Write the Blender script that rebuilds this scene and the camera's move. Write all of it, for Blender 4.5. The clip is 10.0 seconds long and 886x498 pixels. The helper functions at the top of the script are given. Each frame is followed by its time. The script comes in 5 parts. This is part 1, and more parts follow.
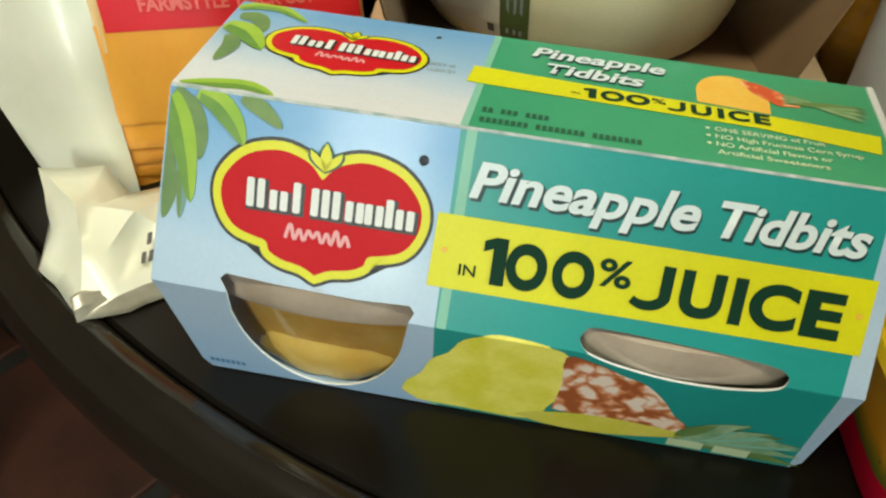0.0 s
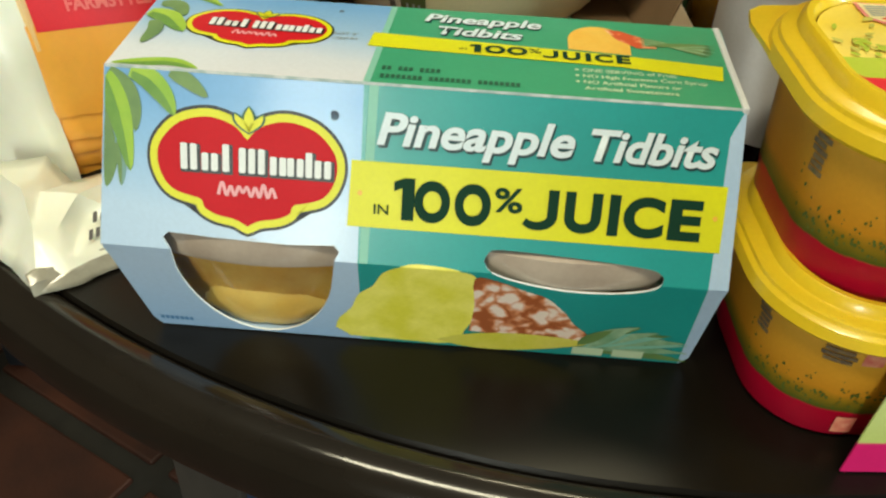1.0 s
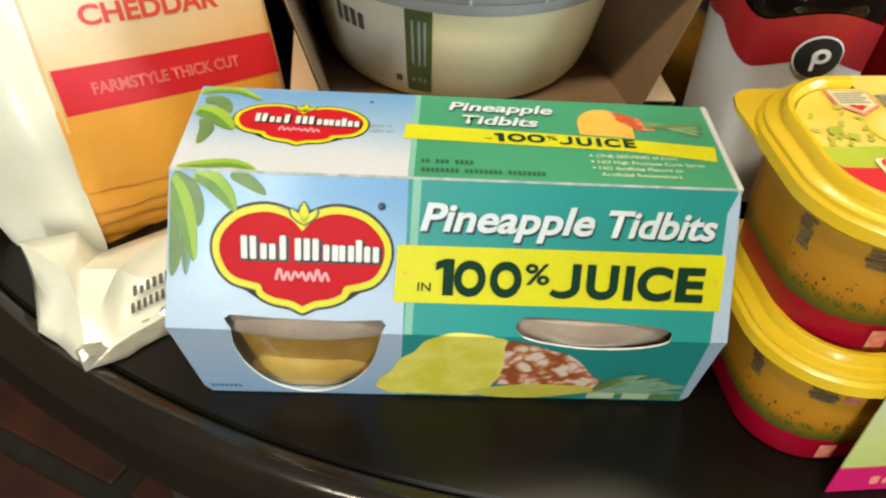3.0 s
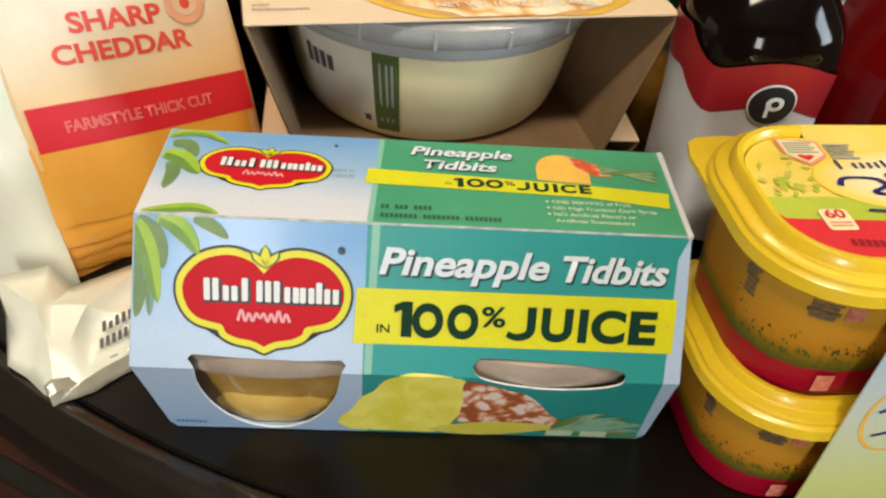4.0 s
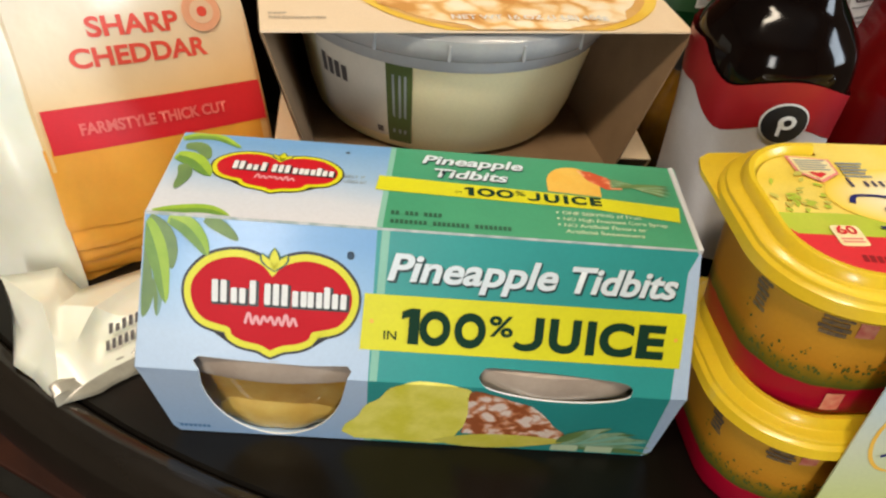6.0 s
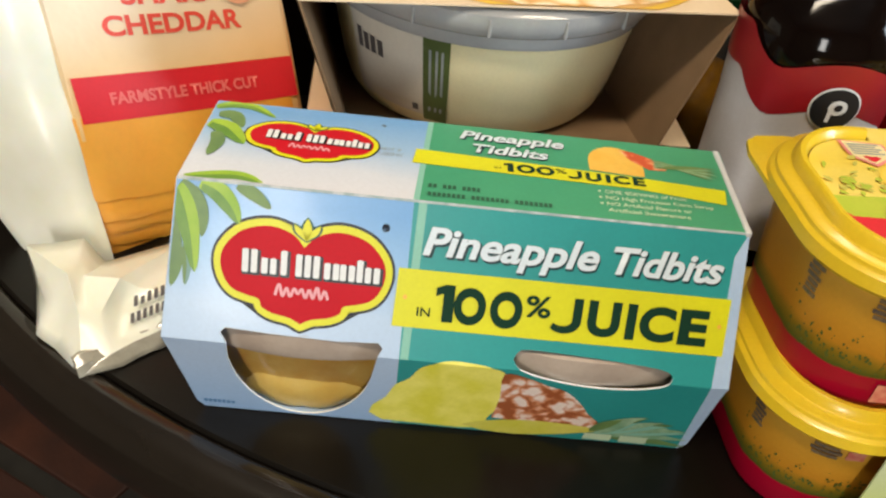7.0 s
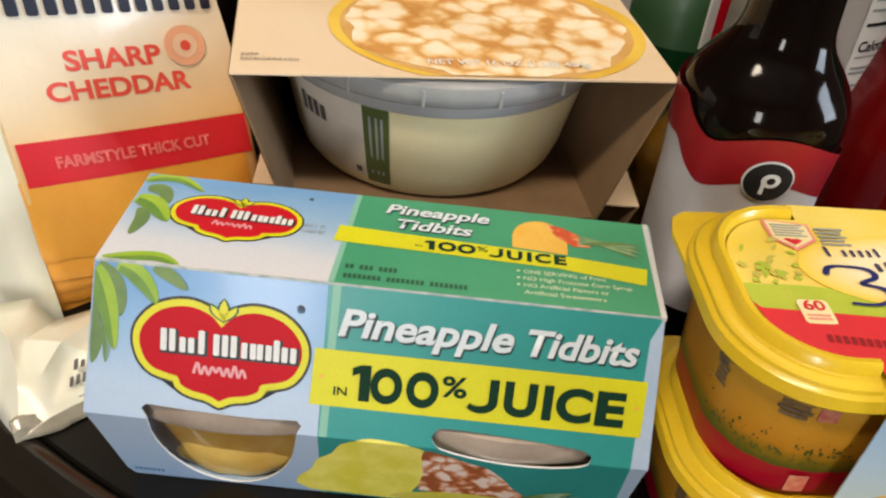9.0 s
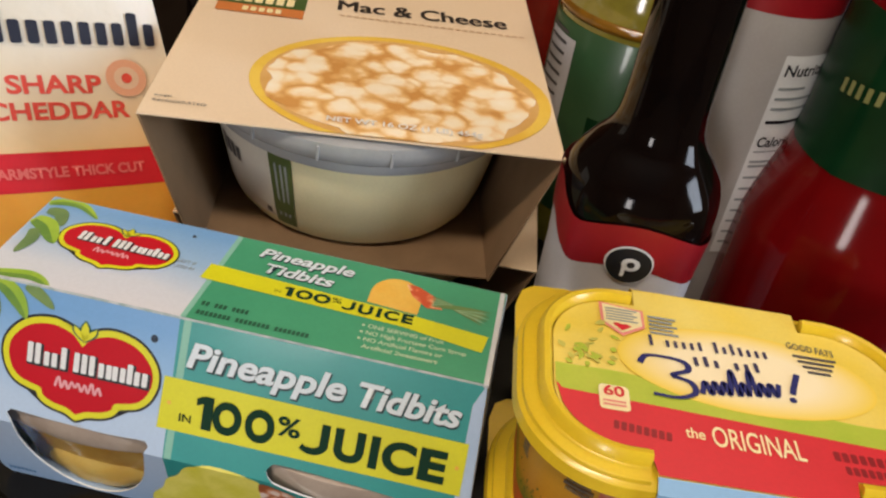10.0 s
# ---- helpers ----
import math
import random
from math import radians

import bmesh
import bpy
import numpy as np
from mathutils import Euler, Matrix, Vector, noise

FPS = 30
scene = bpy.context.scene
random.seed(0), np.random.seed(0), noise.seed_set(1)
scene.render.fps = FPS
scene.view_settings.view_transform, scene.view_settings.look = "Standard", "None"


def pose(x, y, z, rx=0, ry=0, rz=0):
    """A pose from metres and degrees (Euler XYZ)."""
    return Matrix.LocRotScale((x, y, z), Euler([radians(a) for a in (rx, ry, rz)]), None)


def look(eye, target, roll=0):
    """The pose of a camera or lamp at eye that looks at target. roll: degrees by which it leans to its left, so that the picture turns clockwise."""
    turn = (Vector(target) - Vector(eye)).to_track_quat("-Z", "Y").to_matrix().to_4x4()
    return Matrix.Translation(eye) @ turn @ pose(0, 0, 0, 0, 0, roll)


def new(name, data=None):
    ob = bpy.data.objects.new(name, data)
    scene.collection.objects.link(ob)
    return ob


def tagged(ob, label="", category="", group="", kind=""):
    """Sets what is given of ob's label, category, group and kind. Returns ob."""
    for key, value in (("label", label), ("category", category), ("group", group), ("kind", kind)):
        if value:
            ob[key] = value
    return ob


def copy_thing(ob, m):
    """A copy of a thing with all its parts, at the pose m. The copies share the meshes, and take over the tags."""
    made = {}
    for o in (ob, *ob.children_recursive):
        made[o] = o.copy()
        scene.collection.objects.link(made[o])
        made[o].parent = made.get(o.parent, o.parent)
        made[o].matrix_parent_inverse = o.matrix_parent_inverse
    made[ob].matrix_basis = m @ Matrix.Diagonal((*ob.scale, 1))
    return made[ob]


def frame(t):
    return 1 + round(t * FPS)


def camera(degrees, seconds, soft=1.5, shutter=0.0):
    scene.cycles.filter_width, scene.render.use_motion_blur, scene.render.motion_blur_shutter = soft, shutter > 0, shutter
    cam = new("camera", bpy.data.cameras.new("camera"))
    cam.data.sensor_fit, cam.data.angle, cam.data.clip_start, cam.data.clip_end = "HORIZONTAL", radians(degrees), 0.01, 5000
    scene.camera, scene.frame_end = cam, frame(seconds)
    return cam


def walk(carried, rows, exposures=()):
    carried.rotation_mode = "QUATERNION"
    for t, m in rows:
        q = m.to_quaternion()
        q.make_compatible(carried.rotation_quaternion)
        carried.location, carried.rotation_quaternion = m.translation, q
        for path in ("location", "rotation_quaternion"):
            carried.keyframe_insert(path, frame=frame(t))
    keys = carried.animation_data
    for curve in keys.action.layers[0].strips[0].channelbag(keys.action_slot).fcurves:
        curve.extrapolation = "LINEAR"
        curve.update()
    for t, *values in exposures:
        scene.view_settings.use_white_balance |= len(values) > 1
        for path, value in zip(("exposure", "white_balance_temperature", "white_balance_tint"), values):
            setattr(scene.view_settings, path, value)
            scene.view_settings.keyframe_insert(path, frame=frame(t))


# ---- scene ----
cam = camera(54.0, 10.0, soft=2.3)
PATH = [
    (0, (0.081, -0.143, 0.171), (-0.091, 1.375, -1.12), 5.0),
    (0.2, (0.080, -0.155, 0.175), (-0.071, 1.376, -1.104), 4.6),
    (0.5, (0.084, -0.157, 0.175), (0.016, 1.368, -1.118), 4.4),
    (1, (0.092, -0.172, 0.178), (0.041, 1.359, -1.108), 3.1),
    (1.2, (0.091, -0.178, 0.189), (0.051, 1.341, -1.111), 3.0),
    (1.5, (0.09, -0.19, 0.188), (0.047, 1.303, -1.142), 5.3),
    (1.7, (0.074, -0.198, 0.184), (0.112, 1.323, -1.114), 7.7),
    (2, (0.075, -0.198, 0.196), (0.053, 1.317, -1.109), 4.8),
    (2.5, (0.065, -0.19, 0.198), (0.115, 1.333, -1.098), 4.3),
    (3, (0.062, -0.178, 0.21), (0.177, 1.341, -1.085), 4.7),
    (4.5, (0.074, -0.178, 0.221), (0.211, 1.38, -1.025), 6.4),
    (5, (0.07, -0.178, 0.219), (0.221, 1.392, -1.011), 7.8),
    (6.5, (0.071, -0.182, 0.212), (0.164, 1.4, -1.008), 5.9),
    (7, (0.066, -0.18, 0.205), (0.138, 1.406, -1.012), 7.2),
    (7.5, (0.068, -0.172, 0.204), (0.14, 1.414, -1.012), 7.7),
    (7.8, (0.071, -0.165, 0.225), (0.141, 1.373, -1.051), 7.8),
    (8, (0.075, -0.168, 0.219), (0.149, 1.422, -0.991), 8.2),
    (8.5, (0.084, -0.163, 0.218), (0.122, 1.425, -0.997), 6.5),
    (9, (0.093, -0.167, 0.225), (0.106, 1.42, -0.992), 6.3),
    (9.2, (0.100, -0.166, 0.252), (0.124, 1.379, -1.017), 7.4),
    (9.5, (0.116, -0.174, 0.257), (0.081, 1.416, -0.955), 8.5),
    (9.8, (0.132, -0.174, 0.251), (0.089, 1.429, -0.944), 10.2),
    (10, (0.148, -0.168, 0.248), (0.037, 1.441, -0.934), 9.8),
]
walk(cam, [(t, look(eye, target, roll)) for t, eye, target, roll in PATH],
     [(0, -0.05, 6500, -4), (1, 0.0, 6500, -4), (2, 0.18, 6500, -3), (3, 0.16, 6500, 5), (4.5, -0.06, 6500, 12), (6.5, 0.0, 6500, 11), (8, 0.04, 6500, 12), (9, -0.10, 6500, 14), (10, -0.36, 6500, 17)])

# ---- light ----
world = bpy.data.worlds.new("world")
scene.world = world
world.use_nodes = True
sky = world.node_tree.nodes.new("ShaderNodeTexSky")
sky.sky_type, sky.sun_disc = "NISHITA", False
sky.sun_elevation, sky.sun_rotation = radians(35), radians(120)
back = world.node_tree.nodes["Background"]
world.node_tree.links.new(sky.outputs[0], back.inputs[0])
back.inputs[1].default_value = 0.1
scene.view_settings.exposure = 0.0


def area(name, m, w, h, watts, color):
    data = bpy.data.lights.new(name, "AREA")
    data.shape, data.size, data.size_y, data.energy, data.color = "RECTANGLE", w, h, watts, color
    ob = new(name, data)
    ob.matrix_world = m
    return ob


area("window_light", look((2.15, -0.6, 0.7), (0.1, 0.1, 0.0)), 0.5, 1.1, 32, (0.76, 0.89, 1.0))
area("front_window_light", look((-0.35, -2.15, 0.5), (0.05, 0.05, 0.0)), 0.26, 0.75, 17, (1.0, 0.98, 0.92))
area("ceiling_lamp_light", look((-0.15, -0.72, 1.66), (-0.1, -0.1, 0.0), 8), 1.0, 0.14, 26, (1.0, 0.86, 0.66))

area("rear_ceiling_lamp_light", look((0.50, 0.85, 1.66), (0.45, 0.75, 0.0)), 0.8, 0.12, 12, (1.0, 0.82, 0.58))

# ---- materials ----
def rgb(r, g, b):
    """Linear colour from display values 0 to 255."""
    return tuple(((c / 255) / 12.92 if c < 10.3 else ((c / 255 + 0.055) / 1.055) ** 2.4) for c in (r, g, b))


def mat(name, color, rough=0.5, metal=0.0, other=None, scale=60.0, fine=900.0, amount=0.5, bump=0.05, coat=0.0, ramp=None, axis=2, trans=0.0, warp=0.0, depth=0.0004, sss=0.0):
    """A surface: two colours mixed by noise at two scales, or a ramp of (place, colour) along an object axis, with fine relief."""
    m = bpy.data.materials.new(name)
    m.use_nodes = True
    nt = m.node_tree
    n, ln = nt.nodes, nt.links.new
    b = n["Principled BSDF"]
    b.inputs["Roughness"].default_value, b.inputs["Metallic"].default_value = rough, metal
    b.inputs["Coat Weight"].default_value, b.inputs["Coat Roughness"].default_value = coat, 0.12
    b.inputs["Transmission Weight"].default_value = trans
    b.inputs["Subsurface Weight"].default_value = sss
    b.inputs["Subsurface Radius"].default_value = (0.004, 0.003, 0.002)
    tc = n.new("ShaderNodeTexCoord")
    no = n.new("ShaderNodeTexNoise")
    no.inputs["Scale"].default_value, no.inputs["Detail"].default_value = scale, 5
    ln(tc.outputs["Object"], no.inputs["Vector"])
    fi = n.new("ShaderNodeTexNoise")
    fi.inputs["Scale"].default_value, fi.inputs["Detail"].default_value = fine, 3
    ln(tc.outputs["Object"], fi.inputs["Vector"])
    if ramp:
        sep = n.new("ShaderNodeSeparateXYZ")
        ln(tc.outputs["Object"], sep.inputs[0])
        lo, hi = ramp[0][0], ramp[-1][0]
        mr = n.new("ShaderNodeMapRange")
        mr.inputs[1].default_value, mr.inputs[2].default_value = lo, hi
        ad = n.new("ShaderNodeMath")
        ad.operation = "MULTIPLY_ADD"
        ln(no.outputs[0], ad.inputs[0])
        ad.inputs[1].default_value = warp
        ln(sep.outputs[axis], ad.inputs[2])
        ln(ad.outputs[0], mr.inputs[0])
        cr = n.new("ShaderNodeValToRGB")
        e = cr.color_ramp.elements
        while len(e) < len(ramp):
            e.new(0.5)
        for el, (p, c) in zip(e, ramp):
            el.position, el.color = (p - lo) / (hi - lo), (*c, 1)
        ln(mr.outputs[0], cr.inputs[0])
        base = cr.outputs[0]
    else:
        mx = n.new("ShaderNodeMix")
        mx.data_type = "RGBA"
        cr = n.new("ShaderNodeValToRGB")
        cr.color_ramp.elements[0].position, cr.color_ramp.elements[1].position = 0.5 - 0.25 / max(amount, 0.1) * 0.5, 0.5 + 0.25 / max(amount, 0.1) * 0.5
        ln(no.outputs[0], cr.inputs[0])
        ln(cr.outputs[0], mx.inputs[0])
        mx.inputs[6].default_value = (*color, 1)
        mx.inputs[7].default_value = (*(other or tuple(c * 0.9 for c in color)), 1)
        base = mx.outputs[2]
    gr = n.new("ShaderNodeMix")
    gr.data_type, gr.blend_type = "RGBA", "MULTIPLY"
    gr.inputs[0].default_value = 0.12
    ln(base, gr.inputs[6])
    ln(fi.outputs[0], gr.inputs[7])
    ln(gr.outputs[2], b.inputs["Base Color"])
    rr = n.new("ShaderNodeMapRange")
    rr.inputs[3].default_value, rr.inputs[4].default_value = max(0.02, rough - 0.06), rough + 0.06
    ln(no.outputs[0], rr.inputs[0])
    ln(rr.outputs[0], b.inputs["Roughness"])
    if bump:
        bp = n.new("ShaderNodeBump")
        bp.inputs["Strength"].default_value, bp.inputs["Distance"].default_value = bump, depth
        ln(fi.outputs[0], bp.inputs["Height"])
        ln(bp.outputs[0], b.inputs["Normal"])
    return m


def speckle(name, a, b, size=120.0, cut=0.45, rough=0.45, c=None, warp=0.04):
    """Printed picture texture: cells of two or three colours."""
    m = mat(name, a, rough)
    nt = m.node_tree
    n, ln = nt.nodes, nt.links.new
    tc = n.new("ShaderNodeTexCoord")
    vo = n.new("ShaderNodeTexVoronoi")
    vo.inputs["Scale"].default_value = size
    no = n.new("ShaderNodeTexNoise")
    no.inputs["Scale"].default_value = size * 0.8
    ln(tc.outputs["Object"], no.inputs["Vector"])
    mxv = n.new("ShaderNodeMix")
    mxv.data_type = "RGBA"
    mxv.inputs[0].default_value = warp
    ln(tc.outputs["Object"], mxv.inputs[6])
    ln(no.outputs["Color"], mxv.inputs[7])
    ln(mxv.outputs[2], vo.inputs["Vector"])
    cr = n.new("ShaderNodeValToRGB")
    e = cr.color_ramp.elements
    e[0].position, e[0].color = cut - 0.2, (*a, 1)
    e[1].position, e[1].color = cut + 0.15, (*b, 1)
    if c:
        x = e.new(cut)
        x.color = (*c, 1)
    ln(vo.outputs["Distance"], cr.inputs[0])
    ln(cr.outputs[0], n["Principled BSDF"].inputs["Base Color"])
    return m


WHITE = mat("white_print", (0.84, 0.86, 0.86), 0.45)
BLACK = mat("black_print", (0.012, 0.014, 0.018), 0.4)
DGREEN = mat("dark_green_print", rgb(12, 56, 38), 0.6)
DGREEN.node_tree.nodes["Principled BSDF"].inputs["Specular IOR Level"].default_value = 0.2
NAVY = mat("navy_print", rgb(24, 34, 110), 0.4)
INK = mat("dark_navy_print", rgb(24, 30, 52), 0.6)
RED = mat("red_print", rgb(204, 14, 34), 0.5)
RED.node_tree.nodes["Principled BSDF"].inputs["Specular IOR Level"].default_value = 0.25
REDHOT = mat("bright_red_print", rgb(228, 40, 52), 0.42)
YELLOW = mat("yellow_print", rgb(228, 226, 20), 0.4)
SUNNY = mat("warm_yellow_print", rgb(246, 212, 60), 0.42, other=rgb(248, 226, 120), scale=40)
GREENP = mat("leaf_green_print", rgb(170, 200, 58), 0.4, other=rgb(136, 180, 50), scale=120)
GREEND = mat("deep_leaf_print", rgb(92, 126, 76), 0.4, other=rgb(122, 152, 84), scale=120)
LIME = mat("lime_print", rgb(170, 196, 50), 0.42, other=rgb(200, 206, 70), scale=50)
PALE = mat("pale_print", rgb(250, 230, 160), 0.42, other=rgb(252, 240, 200), scale=50)
GREYP = mat("grey_print", rgb(150, 158, 160), 0.45)
DGREY = mat("dark_grey_print", rgb(88, 84, 84), 0.45)
TEALD = mat("dark_teal_print", rgb(38, 96, 70), 0.42)
SEAM = mat("pale_green_print", rgb(140, 200, 180), 0.42)
SKY = mat("sky_print", WHITE and (0.5, 0.6, 0.8), 0.36, ramp=[(-0.002, rgb(150, 188, 230)), (0.034, rgb(186, 208, 234)), (0.05, rgb(186, 210, 236)), (0.064, rgb(146, 190, 230)), (0.076, rgb(116, 170, 222))], warp=0.012, scale=28, coat=0.25)
SKYTOP = mat("sky_top_print", (0.5, 0.6, 0.8), 0.36, ramp=[(0.005, rgb(228, 226, 230)), (0.022, rgb(214, 220, 230)), (0.036, rgb(160, 194, 226)), (0.05, rgb(120, 170, 220))], warp=0.01, scale=28, axis=1, coat=0.25)
TEAL = mat("teal_print", rgb(46, 160, 156), 0.36, other=rgb(38, 148, 146), scale=30, coat=0.25)
# the same teal for the top, greener and paler to paint in warm light and sheen
GREENT = mat("lit_teal_top_print", rgb(76, 168, 124), 0.36, other=rgb(62, 156, 116), scale=30, coat=0.25)
CARTON = mat("light_blue_carton", rgb(168, 196, 228), 0.42, other=rgb(186, 208, 234))
PINE = mat("pineapple_print", rgb(255, 246, 122), 0.42, other=rgb(236, 228, 76), scale=110, amount=0.9)
RIND = speckle("pineapple_rind_print", rgb(242, 222, 208), rgb(164, 88, 48), 200, 0.56, c=rgb(216, 142, 98), warp=0.010)
RINDTOP = speckle("rind_top_print", rgb(240, 196, 150), rgb(206, 84, 44), 230, 0.45, c=rgb(228, 130, 84), warp=0.008)
FROND = mat("pineapple_leaf_print", rgb(176, 206, 170), 0.42, other=rgb(96, 150, 110), scale=200)
ORANGEP = mat("orange_print", rgb(240, 180, 60), 0.42, other=rgb(244, 200, 90), scale=150)
FOIL = mat("cup_lid_film", rgb(206, 190, 174), 0.12, other=rgb(176, 158, 142), scale=80, coat=1.0)
CUP = mat("fruit_cup_plastic", rgb(224, 182, 96), 0.14, other=rgb(204, 152, 62), scale=70, amount=0.8, coat=0.6, sss=0.2)
FRUIT = mat("pineapple_pieces", rgb(222, 192, 108), 0.32, other=rgb(212, 174, 86), scale=90, amount=0.8, coat=0.5, sss=0.2)
TABLE = mat("dark_wood", (0.0045, 0.0038, 0.0029), 0.30, other=(0.009, 0.0074, 0.0056), scale=25, fine=600, bump=0.08, coat=0.0)
TABLE.node_tree.nodes["Principled BSDF"].inputs["Specular IOR Level"].default_value = 0.23
RIMWOOD = mat("polished_dark_wood", (0.013, 0.0105, 0.008), 0.15, other=(0.020, 0.016, 0.012), scale=25, fine=400, bump=0.03)
RIMWOOD.node_tree.nodes["Principled BSDF"].inputs["Specular IOR Level"].default_value = 0.42
FILM = mat("pouch_film", rgb(245, 248, 230), 0.34, other=rgb(249, 251, 240), scale=60, fine=60, bump=0.10, depth=0.0010, coat=0.15, sss=0.15)
POUCH = mat("pouch_print", rgb(246, 214, 158), 0.36, ramp=[(0.0, rgb(240, 190, 110)), (0.06, rgb(246, 206, 140)), (0.085, rgb(250, 230, 196)), (0.105, rgb(244, 234, 212)), (0.14, rgb(232, 230, 218))], warp=0.012, scale=40, fine=70, bump=0.40, depth=0.0014, coat=0.4)
CHEESE = mat("cheddar", rgb(248, 182, 74), 0.36, other=rgb(242, 168, 58), scale=50, fine=400, bump=0.1, coat=0.5, sss=0.2)
CLEAR = mat("clear_seal", rgb(190, 186, 170), 0.12, other=rgb(150, 146, 132), scale=150, fine=300, bump=0.5, depth=0.001, coat=0.8)
MACTOP = mat("beige_carton_print", rgb(242, 218, 184), 0.4, other=rgb(246, 224, 194), scale=30, coat=0.15)
KRAFT = mat("grey_kraft_board", rgb(140, 112, 82), 0.75, other=rgb(124, 98, 70), scale=60, fine=1200, bump=0.1)
TUBW = mat("white_tub_plastic", rgb(240, 232, 190), 0.38, other=rgb(234, 224, 178), scale=40, sss=0.2)
TUBRIM = mat("frosted_lid_plastic", rgb(160, 162, 164), 0.22, other=rgb(180, 182, 182), scale=60, coat=0.5)
BOWLY = mat("bowl_yellow_print", rgb(250, 214, 92), 0.42, other=rgb(240, 194, 66), scale=40, amount=0.8)
LIDY = mat("yellow_lid_plastic", rgb(234, 197, 36), 0.34, other=rgb(238, 204, 48), scale=40, coat=0.35, sss=0.08)
TUBART = mat("tub_print", (0.5, 0.3, 0.02), 0.35, ramp=[(0.0, rgb(182, 8, 50)), (0.0125, rgb(178, 7, 46)), (0.0132, rgb(80, 94, 32)), (0.0165, rgb(150, 122, 32)), (0.0195, rgb(208, 144, 40)), (0.028, rgb(224, 164, 54)), (0.036, rgb(234, 180, 72)), (0.047, rgb(230, 172, 56))], warp=0.004, scale=120, coat=0.04)
TUBART.node_tree.nodes["Principled BSDF"].inputs["Specular IOR Level"].default_value = 0.2
GLASSB = mat("dark_sauce_glass", (0.003, 0.002, 0.002), 0.07, other=(0.006, 0.003, 0.002), bump=0.0, coat=0.0)
GLASSB.node_tree.nodes["Principled BSDF"].inputs["Specular IOR Level"].default_value = 0.2
LABELR = mat("dark_red_label", rgb(160, 24, 34), 0.35, other=rgb(140, 20, 30), scale=60)
SQUEEZE = mat("white_bottle_plastic", rgb(180, 178, 176), 0.38, other=rgb(170, 166, 162), scale=40)
LABELW = mat("white_label", rgb(206, 206, 210), 0.42, other=rgb(194, 190, 190), scale=60)
HOTRED = mat("hot_sauce_red", rgb(116, 10, 12), 0.10, other=rgb(98, 8, 10), scale=60, coat=0.2, bump=0.0)
HOTRED.node_tree.nodes["Principled BSDF"].inputs["Specular IOR Level"].default_value = 0.12
HOTGREEN = mat("green_label", rgb(8, 40, 22), 0.3, other=rgb(14, 54, 28), scale=60, coat=0.0)
HOTGREEN.node_tree.nodes["Principled BSDF"].inputs["Specular IOR Level"].default_value = 0.12
JARG = mat("pickle_green", rgb(50, 88, 54), 0.4, other=rgb(40, 76, 46), scale=60, coat=0.4)
BRINE = mat("pickle_brine_glass", rgb(142, 134, 52), 0.1, other=rgb(112, 106, 36), scale=90, coat=0.8, bump=0.0)
AMBER = mat("amber_oil_glass", rgb(150, 104, 20), 0.08, other=rgb(90, 60, 10), scale=90, coat=0.8, bump=0.0)
REDJAR = mat("red_jar", rgb(150, 40, 28), 0.2, other=rgb(120, 30, 22), coat=0.5)
NAVYBOX = mat("navy_carton", rgb(24, 32, 52), 0.45)
GREYWOOD = mat("grey_painted_wood", rgb(84, 82, 78), 0.5, other=rgb(64, 64, 62), scale=20, fine=200, bump=0.2)
BLUEEDGE = mat("added_strip_blue", rgb(44, 72, 110), 0.5, other=rgb(36, 60, 96), scale=20)
BLUEWOOD = mat("blue_grey_paint", rgb(50, 60, 74), 0.5, other=rgb(42, 50, 64), scale=20)
TILE = mat("terracotta", (0.070, 0.022, 0.012), 0.6, other=(0.026, 0.009, 0.006), scale=9, fine=120, bump=0.3, depth=0.002, amount=0.8)
GROUT = mat("grout", (0.022, 0.021, 0.017), 0.85, other=(0.013, 0.012, 0.010), scale=30)
WALL = mat("plaster", (0.3, 0.24, 0.18), 0.8, other=(0.27, 0.21, 0.16), scale=4, fine=90)
WOODWALL = mat("brown_wood", rgb(136, 84, 44), 0.5, other=rgb(100, 60, 32), scale=6, fine=80)
CEIL = mat("ceiling_paint", (0.7, 0.66, 0.6), 0.8)


# ---- building helpers ----
def part(name, bm, material, parent=None, label="", smooth=False):
    me = bpy.data.meshes.new(name)
    bm.to_mesh(me)
    bm.free()
    for m in material if isinstance(material, (list, tuple)) else [material]:
        me.materials.append(m)
    if smooth:
        me.polygons.foreach_set("use_smooth", [True] * len(me.polygons))
        me.set_sharp_from_angle(angle=radians(38))
    ob = new(name, me)
    if parent:
        ob.parent = parent
    return tagged(ob, label)


def thing(name, m, label, category, group="", kind=""):
    ob = new(name)
    ob.empty_display_size = 0.02
    ob.matrix_world = m
    return tagged(ob, label, category, group, kind)


def box(lo, hi, bevel=0.0):
    bm = bmesh.new()
    bmesh.ops.create_cube(bm, size=1)
    for v in bm.verts:
        v.co = Vector([(l + h) / 2 + c * (h - l) for c, l, h in zip(v.co, lo, hi)])
    if bevel:
        bmesh.ops.bevel(bm, geom=bm.edges[:], offset=bevel, segments=2, affect="EDGES", profile=0.5)
    return bm


def loft(loops, cap0=True, cap1=True, closed=True):
    bm = bmesh.new()
    rings = [[bm.verts.new(p) for p in loop] for loop in loops]
    n = len(rings[0])
    for a, b in zip(rings, rings[1:]):
        for i in range(n if closed else n - 1):
            j = (i + 1) % n
            bm.faces.new((a[i], a[j], b[j], b[i]))
    if cap0:
        bm.faces.new(rings[0][::-1])
    if cap1:
        bm.faces.new(rings[-1])
    return bm


